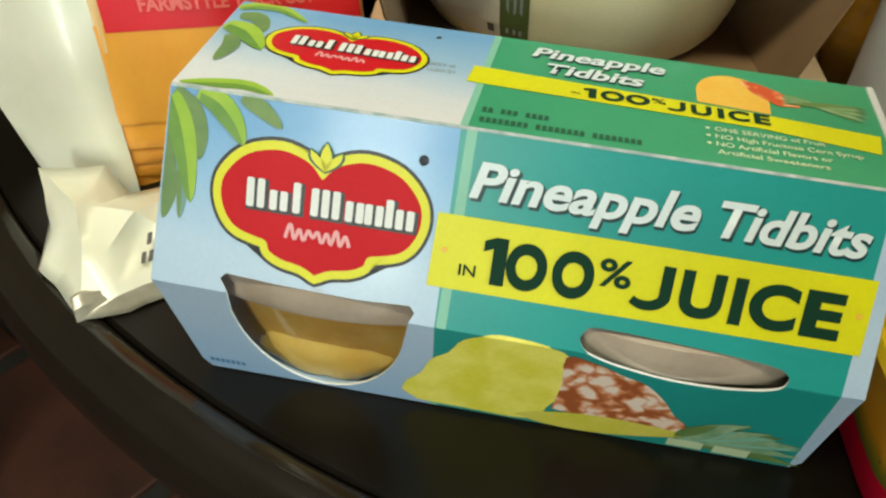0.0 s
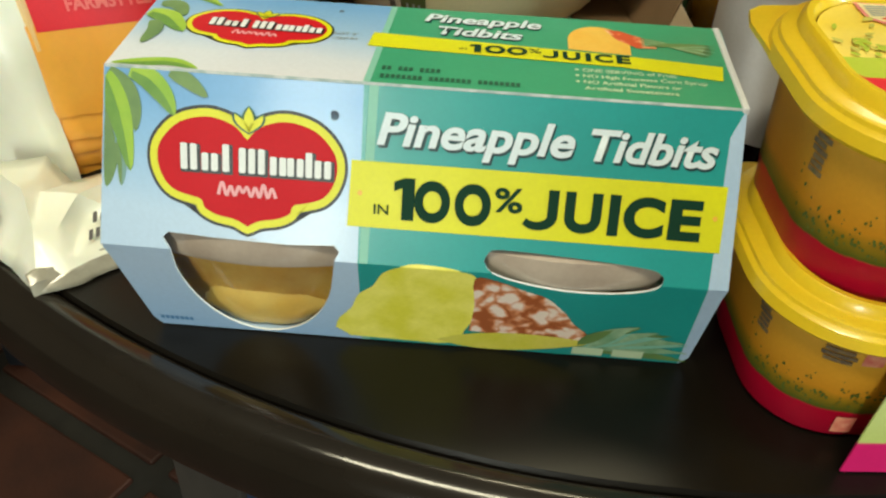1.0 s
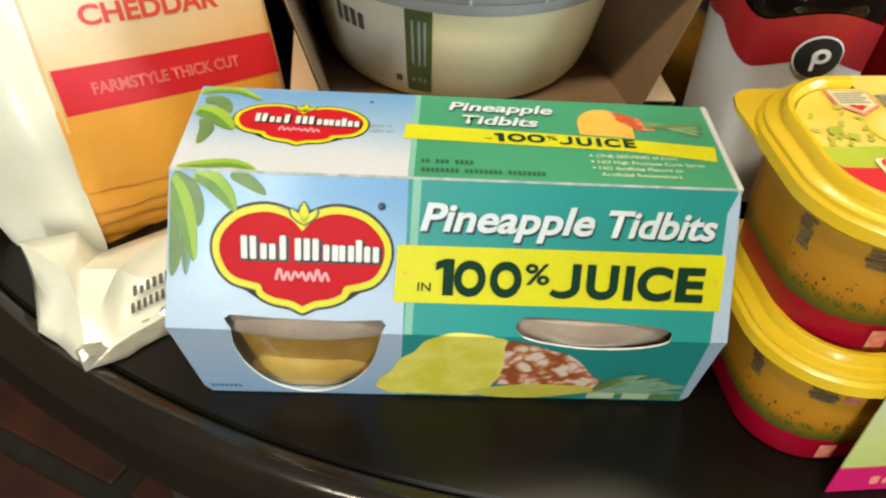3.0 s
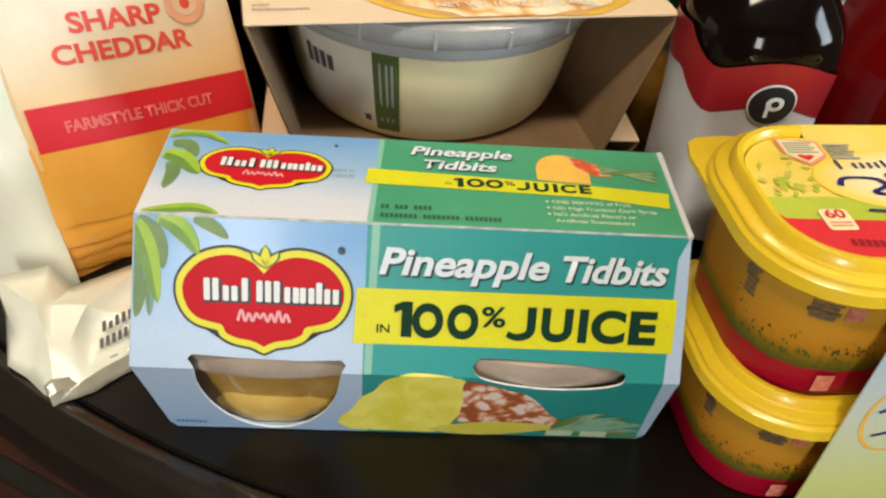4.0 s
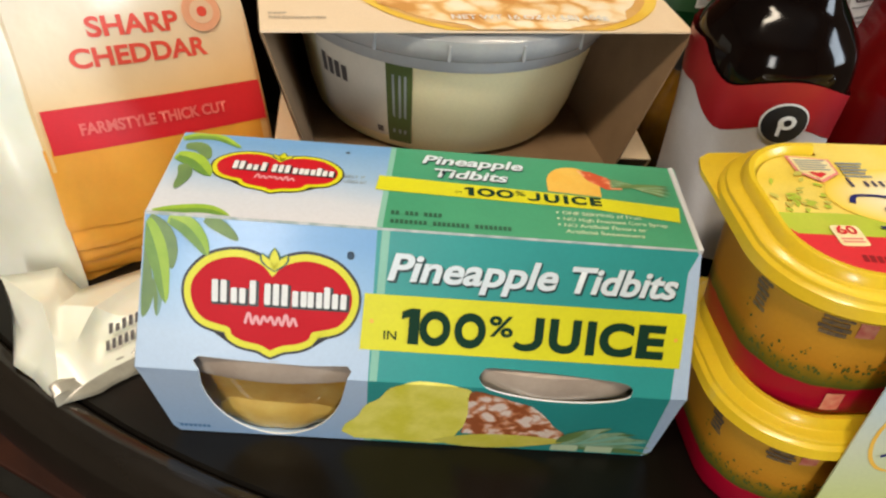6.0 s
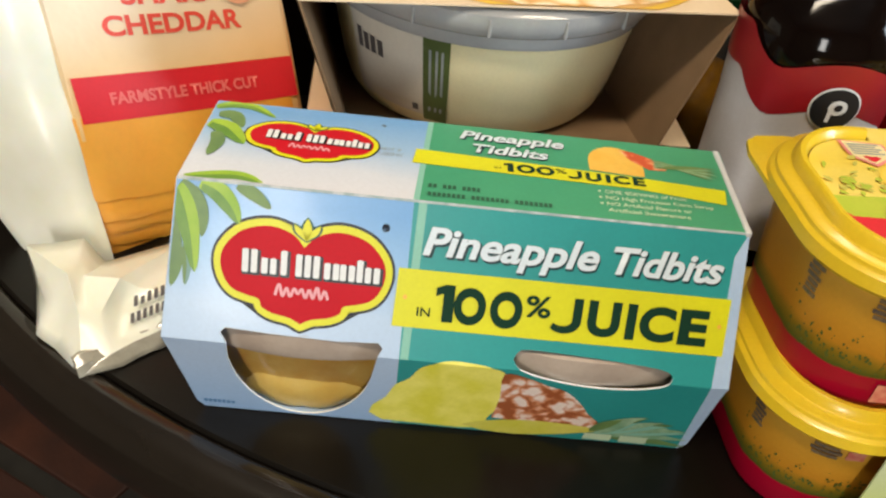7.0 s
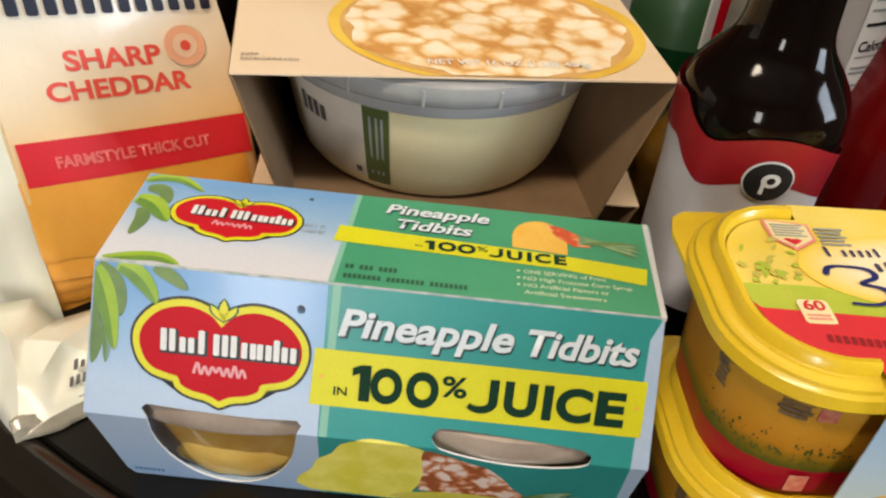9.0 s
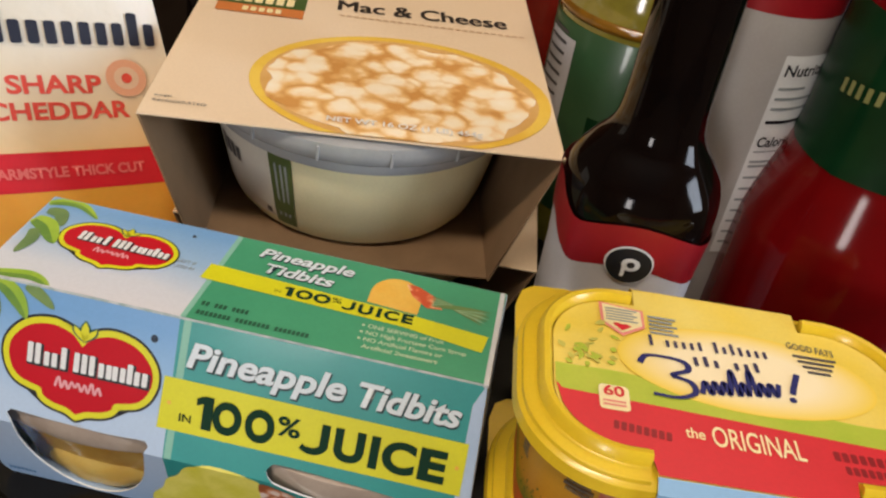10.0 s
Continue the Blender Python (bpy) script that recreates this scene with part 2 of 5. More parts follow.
def lathe(profile, segs=64, x=0.0, y=0.0, cap0=True, cap1=True, square=0.0):
    """Turn (radius, height) pairs; square pushes the section towards a rounded square."""
    def ring(r, z):
        out = []
        for i in range(segs):
            a = 2 * math.pi * i / segs
            k = 1 + square * (1 / max(abs(math.cos(a)), abs(math.sin(a))) - 1)
            out.append((x + r * k * math.cos(a), y + r * k * math.sin(a), z))
        return out
    return loft([ring(r, z) for r, z in profile], cap0, cap1)


def smoothed(profile, steps=6):
    """A Catmull-Rom curve through (radius, height) pairs."""
    p = [Vector(q) for q in (profile[0], *profile, profile[-1])]
    out = []
    for a, b, c, d in zip(p, p[1:], p[2:], p[3:]):
        for i in range(steps):
            t = i / steps
            out.append(tuple(0.5 * (2 * b + (c - a) * t + (2 * a - 5 * b + 4 * c - d) * t * t + (3 * b - a - 3 * c + d) * t ** 3)))
    return out + [tuple(p[-1])]


def rrect(w, d, r, n=10, cx=0.0, cy=0.0):
    out = []
    for sx, sy, a0 in ((1, 1, 0), (-1, 1, 90), (-1, -1, 180), (1, -1, 270)):
        for i in range(n + 1):
            a = radians(a0 + 90 * i / n)
            out.append((cx + sx * (w / 2 - r) + r * math.cos(a), cy + sy * (d / 2 - r) + r * math.sin(a)))
    return out


def ellipse(cx, cy, a, b, n=40, turn=0.0, start=0.0, end=360.0):
    c, s = math.cos(radians(turn)), math.sin(radians(turn))
    k = n if end - start >= 360 else n + 1
    pts = [(a * math.cos(radians(start + (end - start) * i / n)), b * math.sin(radians(start + (end - start) * i / n))) for i in range(k)]
    return [(cx + x * c - y * s, cy + x * s + y * c) for x, y in pts]


def quad(x0, y0, x1, y1):
    return [(x0, y0), (x1, y0), (x1, y1), (x0, y1)]


def leaf(x, y, length, width, turn, bend=0.2, n=8):
    """A pointed leaf outline from its stem."""
    up, dn = [], []
    for i in range(n + 1):
        t = i / n
        w = width / 2 * math.sin(math.pi * min(1, t ** 0.8)) ** 0.9 if 0 < t < 1 else 0
        mid = bend * length * t * t
        up.append((length * t, mid + w))
        if 0 < i < n:
            dn.append((length * t, mid - w))
    c, s = math.cos(radians(turn)), math.sin(radians(turn))
    return [(x + a * c - b * s, y + a * s + b * c) for a, b in up + dn[::-1]]


def plane_of(o, u, v):
    o, u, v = Vector(o), Vector(u).normalized(), Vector(v).normalized()
    n = u.cross(v)
    return lambda a, b, lift: o + a * u + b * v + lift * n


def decal(name, parent, pts, surf, material, lift=0.0003, cuts=(), label=""):
    """A flat printed shape laid on a surface."""
    bm = bmesh.new()
    bm.faces.new([bm.verts.new((x, y, 0)) for x, y in pts])
    for axis, at in cuts:
        bmesh.ops.bisect_plane(bm, geom=bm.verts[:] + bm.edges[:] + bm.faces[:], plane_co=(at, at, 0), plane_no=(1, 0, 0) if axis == "x" else (0, 1, 0))
    for v in bm.verts:
        v.co = surf(v.co.x, v.co.y, lift)
    return part(name, bm, material, parent, label)


def outline(pts, d):
    """The outline pushed outwards by d."""
    n = len(pts)
    area2 = sum(pts[i][0] * pts[(i + 1) % n][1] - pts[(i + 1) % n][0] * pts[i][1] for i in range(n))
    sg = 1 if area2 > 0 else -1
    out = []
    for i, p in enumerate(pts):
        a, c = Vector(pts[i - 1]), Vector(pts[(i + 1) % n])
        t = (c - a).normalized()
        out.append((p[0] + sg * d * t.y, p[1] - sg * d * t.x))
    return out


def lettering(parent, body, start, end, cap, surf, material, lift=0.0005, slant=0.0, bold=0.0, cuts=(), name="lettering"):
    """Words from start to end of their base line, with capitals cap high."""
    cu = bpy.data.curves.new(name, "FONT")
    cu.body, cu.shear, cu.offset, cu.resolution_u = body, slant, bold, 7
    tmp = bpy.data.objects.new("tmp", cu)
    scene.collection.objects.link(tmp)
    bpy.context.view_layer.update()
    me = bpy.data.meshes.new_from_object(tmp.evaluated_get(bpy.context.evaluated_depsgraph_get()))
    bpy.data.objects.remove(tmp)
    bm = bmesh.new()
    bm.from_mesh(me)
    bpy.data.meshes.remove(me)
    xs = [v.co.x for v in bm.verts]
    x0, x1 = min(xs), max(xs)
    a, b = Vector(start), Vector(end)
    u = (b - a).normalized()
    w = Vector((-u.y, u.x))
    k = (b - a).length / (x1 - x0)
    for v in bm.verts:
        q = a + u * ((v.co.x - x0) * k) + w * (v.co.y * cap / 0.729)
        v.co = (q.x, q.y, 0)
    for axis, at in cuts:
        bmesh.ops.bisect_plane(bm, geom=bm.verts[:] + bm.edges[:] + bm.faces[:], plane_co=(at, at, 0), plane_no=(1, 0, 0) if axis == "x" else (0, 1, 0))
    for v in bm.verts:
        v.co = surf(v.co.x, v.co.y, lift)
    return part(name, bm, material, parent)


def letters(parent, glyphs, y0, y1, surf, material, lift, bold=0.0, name="lettering"):
    """Letters set one by one: (letter, from, to), all between two heights."""
    for ch, a, b in glyphs:
        ob = lettering(parent, ch, (0, 0), (1, 0), 0.729, lambda x, y, l: Vector((x, y, 0)), material, 0, bold=bold, name=name)
        ys = [v.co.y for v in ob.data.vertices]
        lo, hi = min(ys), max(ys)
        for v in ob.data.vertices:
            v.co = surf(a + (b - a) * v.co.x, y0 + (y1 - y0) * (v.co.y - lo) / (hi - lo), lift)


def marks(parent, start, end, heights, surf, material, lift=0.0004, fill=0.72, name="printed_mark"):
    """A row of plain upright blocks along a line, one mesh."""
    a, b = Vector(start), Vector(end)
    u = (b - a).normalized()
    w = Vector((-u.y, u.x))
    step = (b - a).length / len(heights)
    for i, h in enumerate(heights):
        if h <= 0:
            continue
        o = a + u * (step * i)
        bm = bmesh.new()
        bm.faces.new([bm.verts.new(surf(*(o + u * x + w * y), lift)) for x, y in rrect(step * fill, h, min(step * fill, h) * 0.25, 3, step / 2, h / 2)])
        part(name, bm, material, parent)


def ribbon(parent, pts, width, surf, material, lift=0.0005, name="printed_stroke"):
    """A flat stroke of changing width along a smooth line."""
    line = smoothed(pts, 8)
    bm = bmesh.new()
    prev = None
    for i, p in enumerate(line):
        t = (Vector(line[min(i + 1, len(line) - 1)]) - Vector(line[max(i - 1, 0)]))
        t = t.normalized() if t.length else Vector((1, 0))
        wd = width * (0.55 + 0.45 * abs(t.y))
        c = [bm.verts.new(surf(p[0] + k * t.y * wd / 2, p[1] - k * t.x * wd / 2, lift)) for k in (1, -1)]
        if prev:
            bm.faces.new((prev[0], prev[1], c[1], c[0]))
        prev = c
    return part(name, bm, material, parent)


# ---- room ----
FLOOR = -0.75


def slab(name, lo, hi, material, label):
    return tagged(part(name, box(lo, hi), material, None, label), kind="structure")


slab("floor", (-2.4, -2.2, FLOOR - 0.1), (2.2, 2.6, FLOOR - 0.006), GROUT, "dark grout bed under the terracotta floor tiles")
slab("ceiling", (-2.5, -2.3, 1.75), (2.3, 2.7, 1.85), CEIL, "plain off-white painted ceiling")
slab("wall_north", (-2.4, 2.6, FLOOR), (2.2, 2.7, 1.75), WOODWALL, "warm brown wood panelled wall")
slab("wall_west", (-2.5, -2.3, FLOOR), (-2.4, 2.7, 1.75), WALL, "plain beige plaster wall")
for nm, lo, hi in (("wall_south_1", (-2.4, -2.3, FLOOR), (-0.6, -2.2, 1.75)), ("wall_south_2", (-0.1, -2.3, FLOOR), (2.2, -2.2, 1.75)),
                   ("wall_south_3", (-0.6, -2.3, FLOOR), (-0.1, -2.2, 0.1)), ("wall_south_4", (-0.6, -2.3, 1.1), (-0.1, -2.2, 1.75)), ("wall_east_1", (2.2, -2.3, FLOOR), (2.3, -0.9, 1.75)), ("wall_east_2", (2.2, -0.3, FLOOR), (2.3, 2.7, 1.75)),
                   ("wall_east_3", (2.2, -0.9, FLOOR), (2.3, -0.3, 0.1)), ("wall_east_4", (2.2, -0.9, 1.3), (2.3, -0.3, 1.75))):
    slab(nm, lo, hi, WALL, "plain beige plaster wall beside a window opening")

# ---- round table ----
TX, TY = 0.154, 0.290
table = thing("round_table", pose(TX, TY, 0), "round dark-stained wooden table with a moulded rim", "table")
rim = smoothed([(0.3365, -0.0002), (0.3405, 0.0006), (0.3450, -0.0012), (0.3490, -0.006), (0.3510, -0.014), (0.3495, -0.023), (0.343, -0.031), (0.330, -0.035)], 4)
part("tabletop", lathe([(0.06, -0.03), (0.326, -0.03), (0.3345, -0.018), (0.3345, -0.0012), (0.3335, 0.0), (0.06, 0.0)], 160), TABLE, table, smooth=True)
part("rim", lathe([(0.3352, -0.016), (0.3352, -0.0012)] + rim + [(0.315, -0.0352)], 160, cap0=False, cap1=False), RIMWOOD, table, "moulded rounded rim", smooth=True)
part("apron", lathe([(0.285, -0.1), (0.30, -0.1), (0.30, -0.031), (0.285, -0.031)], 96, cap0=False, cap1=False), TABLE, table)
for k, a in enumerate((230, 252, 272, 330, 30, 90, 150)):
    c, s = math.cos(radians(a)), math.sin(radians(a))
    bm = box((-0.02, -0.034, FLOOR), (0.02, 0.034, -0.032), 0.003)
    bmesh.ops.transform(bm, verts=bm.verts, matrix=pose(0.262 * c, 0.262 * s, 0, 0, 0, a))
    leg = part("leg", bm, GREYWOOD, table, "grey painted wooden leg")
    if k == 0:
        # thin blue strip added beside this leg for a blue tone of unknown origin
        bm = box((-0.018, 0.0345, FLOOR), (0.018, 0.0430, -0.102), 0.002)
        bmesh.ops.transform(bm, verts=bm.verts, matrix=pose(0.262 * c, 0.262 * s, 0, 0, 0, a))
        part("blue_strip", bm, BLUEEDGE, leg, "blue strip added along the leg")
stool = thing("stool", pose(-0.65, 0.49, FLOOR), "blue-grey painted wooden stool beside the table", "stool")
part("seat", box((-0.17, -0.17, 0.43), (0.17, 0.17, 0.46), 0.006), BLUEWOOD, stool)
for sx in (-1, 1):
    for sy in (-1, 1):
        part("leg", box((sx * 0.14 - 0.02, sy * 0.14 - 0.02, 0), (sx * 0.14 + 0.02, sy * 0.14 + 0.02, 0.43), 0.003), BLUEWOOD, stool)

# ---- pineapple cup carton ----
CREASE, TOPZ = 0.0345, 0.0755


def front(x, z, lift=0.0):
    """The carton's front: two panels that meet at a crease."""
    if z >= CREASE - 1e-6:
        p, n = Vector((x, (z - 0.0575) * 0.42, z)), Vector((0, -1, 0.42)).normalized()
    else:
        p, n = Vector((x, -0.0097 + (CREASE - z) * 0.22, z)), Vector((0, -1, -0.22)).normalized()
    return p + n * lift


def lid_top(x, y, lift=0.0):
    return Vector((x, y, TOPZ + lift))


CUTS = (("y", CREASE), )
carton = thing("fruit_cup_carton", pose(0, 0, 0.0006), "blue and teal printed card carton of pineapple fruit cups", "carton")


def holed(loops):
    """A flat sheet with holes, from closed outlines."""
    cu = bpy.data.curves.new("sheet", "CURVE")
    cu.dimensions, cu.fill_mode = "2D", "BOTH"
    for loop in loops:
        sp = cu.splines.new("POLY")
        sp.points.add(len(loop) - 1)
        for q, (x, y) in zip(sp.points, loop):
            q.co = (x, y, 0, 1)
        sp.use_cyclic_u = True
    tmp = bpy.data.objects.new("tmp", cu)
    scene.collection.objects.link(tmp)
    bpy.context.view_layer.update()
    me = bpy.data.meshes.new_from_object(tmp.evaluated_get(bpy.context.evaluated_depsgraph_get()))
    bpy.data.objects.remove(tmp)
    bm = bmesh.new()
    bm.from_mesh(me)
    bmesh.ops.remove_doubles(bm, verts=bm.verts, dist=1e-6)
    return bm


win1 = [(0.0165, 0.0372), (0.018, 0.0386), (0.030, 0.0380), (0.048, 0.0376), (0.0595, 0.0382), (0.0608, 0.0368), (0.0597, 0.0346)]
win1 += [(0.0383 + 0.0205 * math.cos(a), 0.0315 - 0.0309 * math.sin(a)) for a in [math.pi * i / 22 for i in range(1, 22)]] + [(0.0182, 0.0346)]
win2 = [(0.0968, 0.0372), (0.0978, 0.0392), (0.101, 0.0402), (0.118, 0.0396), (0.136, 0.0384), (0.1405, 0.0372), (0.1412, 0.0352), (0.1385, 0.0322), (0.130, 0.0298), (0.118, 0.0294), (0.106, 0.0316), (0.099, 0.0346)]
sheet = [(0.0040, TOPZ), (0.1545, TOPZ), (0.1572, CREASE), (0.1556, 0.003), (0.1535, 0.0), (0.0085, 0.0), (0.0065, 0.003), (0.0008, CREASE)]
win2 = [tuple(q) for q in smoothed(win2 + [win2[0]], 4)][:-1]
bm = holed([sheet, win1, win2])
for co, no in (((0, CREASE, 0), (0, 1, 0)), ((0.0655, 0, 0), (1, 0, 0)), ((0.1532, 0, 0), (1, 0.02, 0))):
    bmesh.ops.bisect_plane(bm, geom=bm.verts[:] + bm.edges[:] + bm.faces[:], plane_co=co, plane_no=no)
for f in bm.faces:
    x = f.calc_center_median().x
    f.material_index = 0 if x < 0.0655 else 1 if x < 0.1532 else 2
for v in bm.verts:
    v.co = front(v.co.x, v.co.y)
panel = part("front_panel", bm, [SKY, TEAL, CARTON, WHITE], carton, "front panel with two cut-out windows")
sol = panel.modifiers.new("board", "SOLIDIFY")
sol.thickness, sol.offset, sol.material_offset_rim = 0.0006, 0.0, 3

YB, YM, YBB = 0.0490, 0.0655, 0.0580


def sheet3(name, quads, material, label=""):
    bm = bmesh.new()
    for q in quads:
        bm.faces.new([bm.verts.new(p) for p in q])
    bmesh.ops.remove_doubles(bm, verts=bm.verts, dist=1e-6)
    ob = part(name, bm, material, carton, label)
    sm = ob.modifiers.new("board", "SOLIDIFY")
    sm.thickness, sm.offset = 0.0006, 0.0
    return ob


yt, ym, yb = front(0, TOPZ).y, front(0, CREASE).y, front(0, 0).y
sheet3("top_panel", [[(0.0040, yt, TOPZ), (0.0655, yt, TOPZ), (0.0675, YB, TOPZ), (0.0050, YB, TOPZ)]], SKYTOP)
sheet3("top_panel", [[(0.0655, yt, TOPZ), (0.1545, yt, TOPZ), (0.1555, YB, TOPZ), (0.0675, YB, TOPZ)]], GREENT)
sheet3("back_panel", [[(0.0050, YB, TOPZ), (0.1555, YB, TOPZ), (0.1572, YM, CREASE), (0.0008, YM, CREASE)], [(0.0008, YM, CREASE), (0.1572, YM, CREASE), (0.1535, YBB, 0), (0.0085, YBB, 0)]], CARTON)
sheet3("bottom_panel", [[(0.0085, yb, 0.0), (0.1535, yb, 0.0), (0.1535, YBB, 0.0), (0.0085, YBB, 0.0)]], CARTON)
for xs in ((0.0040, 0.0008, 0.0085, 0.0050), (0.1545, 0.1572, 0.1535, 0.1555)):
    sheet3("end_panel", [[(xs[0], yt, TOPZ), (xs[3], YB, TOPZ), (xs[1], YM, CREASE), (xs[1], ym, CREASE)], [(xs[1], ym, CREASE), (xs[1], YM, CREASE), (xs[2], YBB, 0), (xs[2], yb, 0)]], CARTON)


def badge(surf, cx, cy, sx, sy, tilt=0.0):
    """The maker's red shield: yellow and dark outlines and a plain pale wordmark."""
    half = [(0, 0.40), (0.14, 0.62), (0.42, 0.74), (0.74, 0.62), (0.95, 0.30), (1.0, -0.02), (0.94, -0.34), (0.82, -0.54), (0.64, -0.63), (0.52, -0.68), (0.48, -0.82), (0.34, -0.93), (0.14, -0.99), (0, -1.10)]
    pts = smoothed(half, 4)
    shape = [(x, y) for x, y in pts] + [(-x, y) for x, y in pts[::-1][1:-1]]
    c, s = math.cos(radians(tilt)), math.sin(radians(tilt))

    def at(q):
        return [(cx + x * sx * c - y * sy * s, cy + x * sx * s + y * sy * c) for x, y in q]
    m = min(sx, sy)
    core = at(shape)
    b = decal("shield_border", carton, outline(core, 0.17 * m), surf, BLACK, 0.00035, label="dark outline of the shield")
    decal("shield_rim", b, outline(core, 0.115 * m), surf, YELLOW, 0.00045)
    decal("shield_field", b, outline(core, -0.02 * m), surf, RED, 0.00055)
    for dx, tall in ((-0.07, 0.30), (0.07, 0.30), (0, 0.42)):
        lf = [(0.02 + dx * 2.2 * t + (0.055 * math.sin(math.pi * t)) * k, 0.50 + tall * t) for k, r in ((1, range(7)), (-1, range(5, 0, -1))) for t in [i / 6 for i in r]]
        decal("shield_leaf", b, at(outline(lf, 0.025)), surf, TEALD, 0.00056)
        decal("shield_leaf", b, at(lf), surf, YELLOW, 0.00062)
    groups = ((-0.73, 2, 0.44, 1), (-0.50, 2, 0.30, 1), (-0.27, 1, 0.46, 0), (-0.09, 3, 0.42, 1), (0.25, 2, 0.31, 1), (0.44, 2, 0.31, 1), (0.64, 1, 0.42, 0), (0.74, 2, 0.30, 1))
    for lf, mt, off in ((0.00066, BLACK, 0.026), (0.00072, WHITE, 0.0)):
        bmx = bmesh.new()
        for x, n, h, joined in groups:
            blocks = [(x + 0.105 * k, 0.075, -0.17, h) for k in range(n)]
            for q, (bx, w, by, hh) in enumerate(blocks):
                g = 0.022 if off else 0.0
                loop = rrect(w + 2 * g, hh + 2 * g, 0.025, 2, bx + w / 2 + off * 0.7, by + hh / 2 - off)
                bmx.faces.new([bmx.verts.new(surf(px, py, lf + 0.000004 * q)) for px, py in at(loop)])
        part("plain_wordmark", bmx, mt, b)
    ribbon(b, at([(-0.32 + 0.0457 * k, -0.56 + (0.16 if k % 2 else 0.0) + (0.06 if k % 5 == 1 else 0)) for k in range(15)]), 0.06 * sy, surf, PINKS, 0.0007)


PINKS = mat("pink_script_print", rgb(240, 170, 176), 0.4)
badge(front, 0.0379, 0.0560, 0.0222, 0.0136)
badge(lid_top, 0.0352, 0.0318, 0.0176, 0.0098, -2)
decal("registered_dot", carton, ellipse(0.0588, 0.0680, 0.0011, 0.0011, 16), front, DGREY)
decal("registered_dot", carton, ellipse(0.0545, 0.0440, 0.0007, 0.0007, 12), lid_top, DGREY)
decal("seam_stripe", carton, [(0.0650, 0.0), (0.0672, 0.0), (0.0690, TOPZ), (0.0668, TOPZ)], front, SEAM, 0.00034, CUTS)
decal("seam_stripe", carton, [(0.0652, yt), (0.0668, yt), (0.0690, YB), (0.0674, YB)], lid_top, SEAM, 0.00034)
LEAFSHADE = mat("leaf_shade_print", rgb(120, 160, 60), 0.4, other=rgb(88, 136, 50), scale=150)
WORN = mat("worn_fold", (0.62, 0.66, 0.66), 0.6, other=(0.35, 0.45, 0.45), scale=300, amount=1.0)
decal("worn_fold", carton, [(0.0042, TOPZ - 0.0004), (0.1543, TOPZ - 0.0003), (0.1543, TOPZ + 0.0003), (0.0042, TOPZ + 0.0003)], front, WORN, 0.00045)
sliver = part("worn_corner", box((0.1535, yt - 0.0006, TOPZ - 0.0012), (0.1552, YB, TOPZ + 0.0007), 0.0004), mat("bare_board", (0.7, 0.72, 0.74), 0.6), carton)

# yellow bands and words
def hook(parent, x0, x1, y0, y1, surf, lift):
    """A plain capital J: a stem with a round hook."""
    inner = [(0.36 + 0.33 * math.cos(radians(a)), 0.36 + 0.155 * math.sin(radians(a)) - 0.0) for a in range(0, -151, -10)]
    outer = [(0.42 + 0.58 * math.cos(radians(a)), 0.36 + 0.36 * math.sin(radians(a))) for a in range(-140, 1, 10)]
    pts = [(1.0, 1.0), (0.69, 1.0)] + inner + outer
    decal("lettering", parent, [(x0 + (x1 - x0) * x, y0 + (y1 - y0) * y) for x, y in pts], surf, DGREEN, lift)


band = decal("yellow_band", carton, [(0.0626, 0.0433), (0.1536, 0.0433), (0.1532, 0.0585), (0.0632, 0.0585)], front, YELLOW, 0.0005)
lettering(band, "IN", (0.0690, 0.0466), (0.0726, 0.0466), 0.0024, front, DGREEN, 0.0008, bold=0.01)
decal("lettering", band, [(0.0738 + 0.0050 * x, 0.0456 + 0.0097 * y) for x, y in ((0.40, 0), (1, 0), (1, 1), (0.50, 1), (0, 0.90), (0, 0.68), (0.40, 0.76))], front, DGREEN, 0.0008)
letters(band, (("O", 0.0788, 0.0875), ("O", 0.0886, 0.0974)), 0.0454, 0.0551, front, DGREEN, 0.0008, 0.05)
lettering(band, "%", (0.0982, 0.0493), (0.1050, 0.0493), 0.0056, front, DGREEN, 0.0008, bold=0.02)
hook(band, 0.1055, 0.1136, 0.0456, 0.0550, front, 0.0008)
letters(band, (("U", 0.1152, 0.1241), ("I", 0.1258, 0.1284), ("C", 0.1294, 0.1392), ("E", 0.1403, 0.1482)), 0.0456, 0.0550, front, DGREEN, 0.0008, 0.045)
for x in (0.0655, 0.1512):
    decal("glue_dot", band, ellipse(x, 0.0512, 0.0006, 0.0006, 10), front, ORANGEP, 0.0007)
TITLEW = mat("cool_white_print", (0.76, 0.86, 0.92), 0.42)
SHADE = mat("title_outline_print", rgb(16, 62, 66), 0.42)
for lf, mt, dx, dz, bo in ((0.0005, SHADE, 0.0004, -0.0005, 0.042), (0.0007, TITLEW, 0, 0, 0.027)):
    lettering(carton, "Pineapple", (0.0690 + dx, 0.0626 + dz), (0.1160 + dx, 0.0626 + dz), 0.0072, front, mt, lf, slant=0.22, bold=bo, name="title")
    lettering(carton, "Tidbits", (0.1195 + dx, 0.0624 + dz), (0.1496 + dx, 0.0624 + dz), 0.0070, front, mt, lf, slant=0.22, bold=bo, name="title")
    lettering(carton, "Pineapple", (0.0768 + dx / 2, 0.0410 + dz / 2), (0.1075 + dx / 2, 0.0406 + dz / 2), 0.0046, lid_top, mt, lf, slant=0.22, bold=bo, name="title")
    lettering(carton, "Tidbits", (0.0806 + dx / 2, 0.0340 + dz / 2), (0.1026 + dx / 2, 0.0336 + dz / 2), 0.0046, lid_top, mt, lf, slant=0.22, bold=bo, name="title")
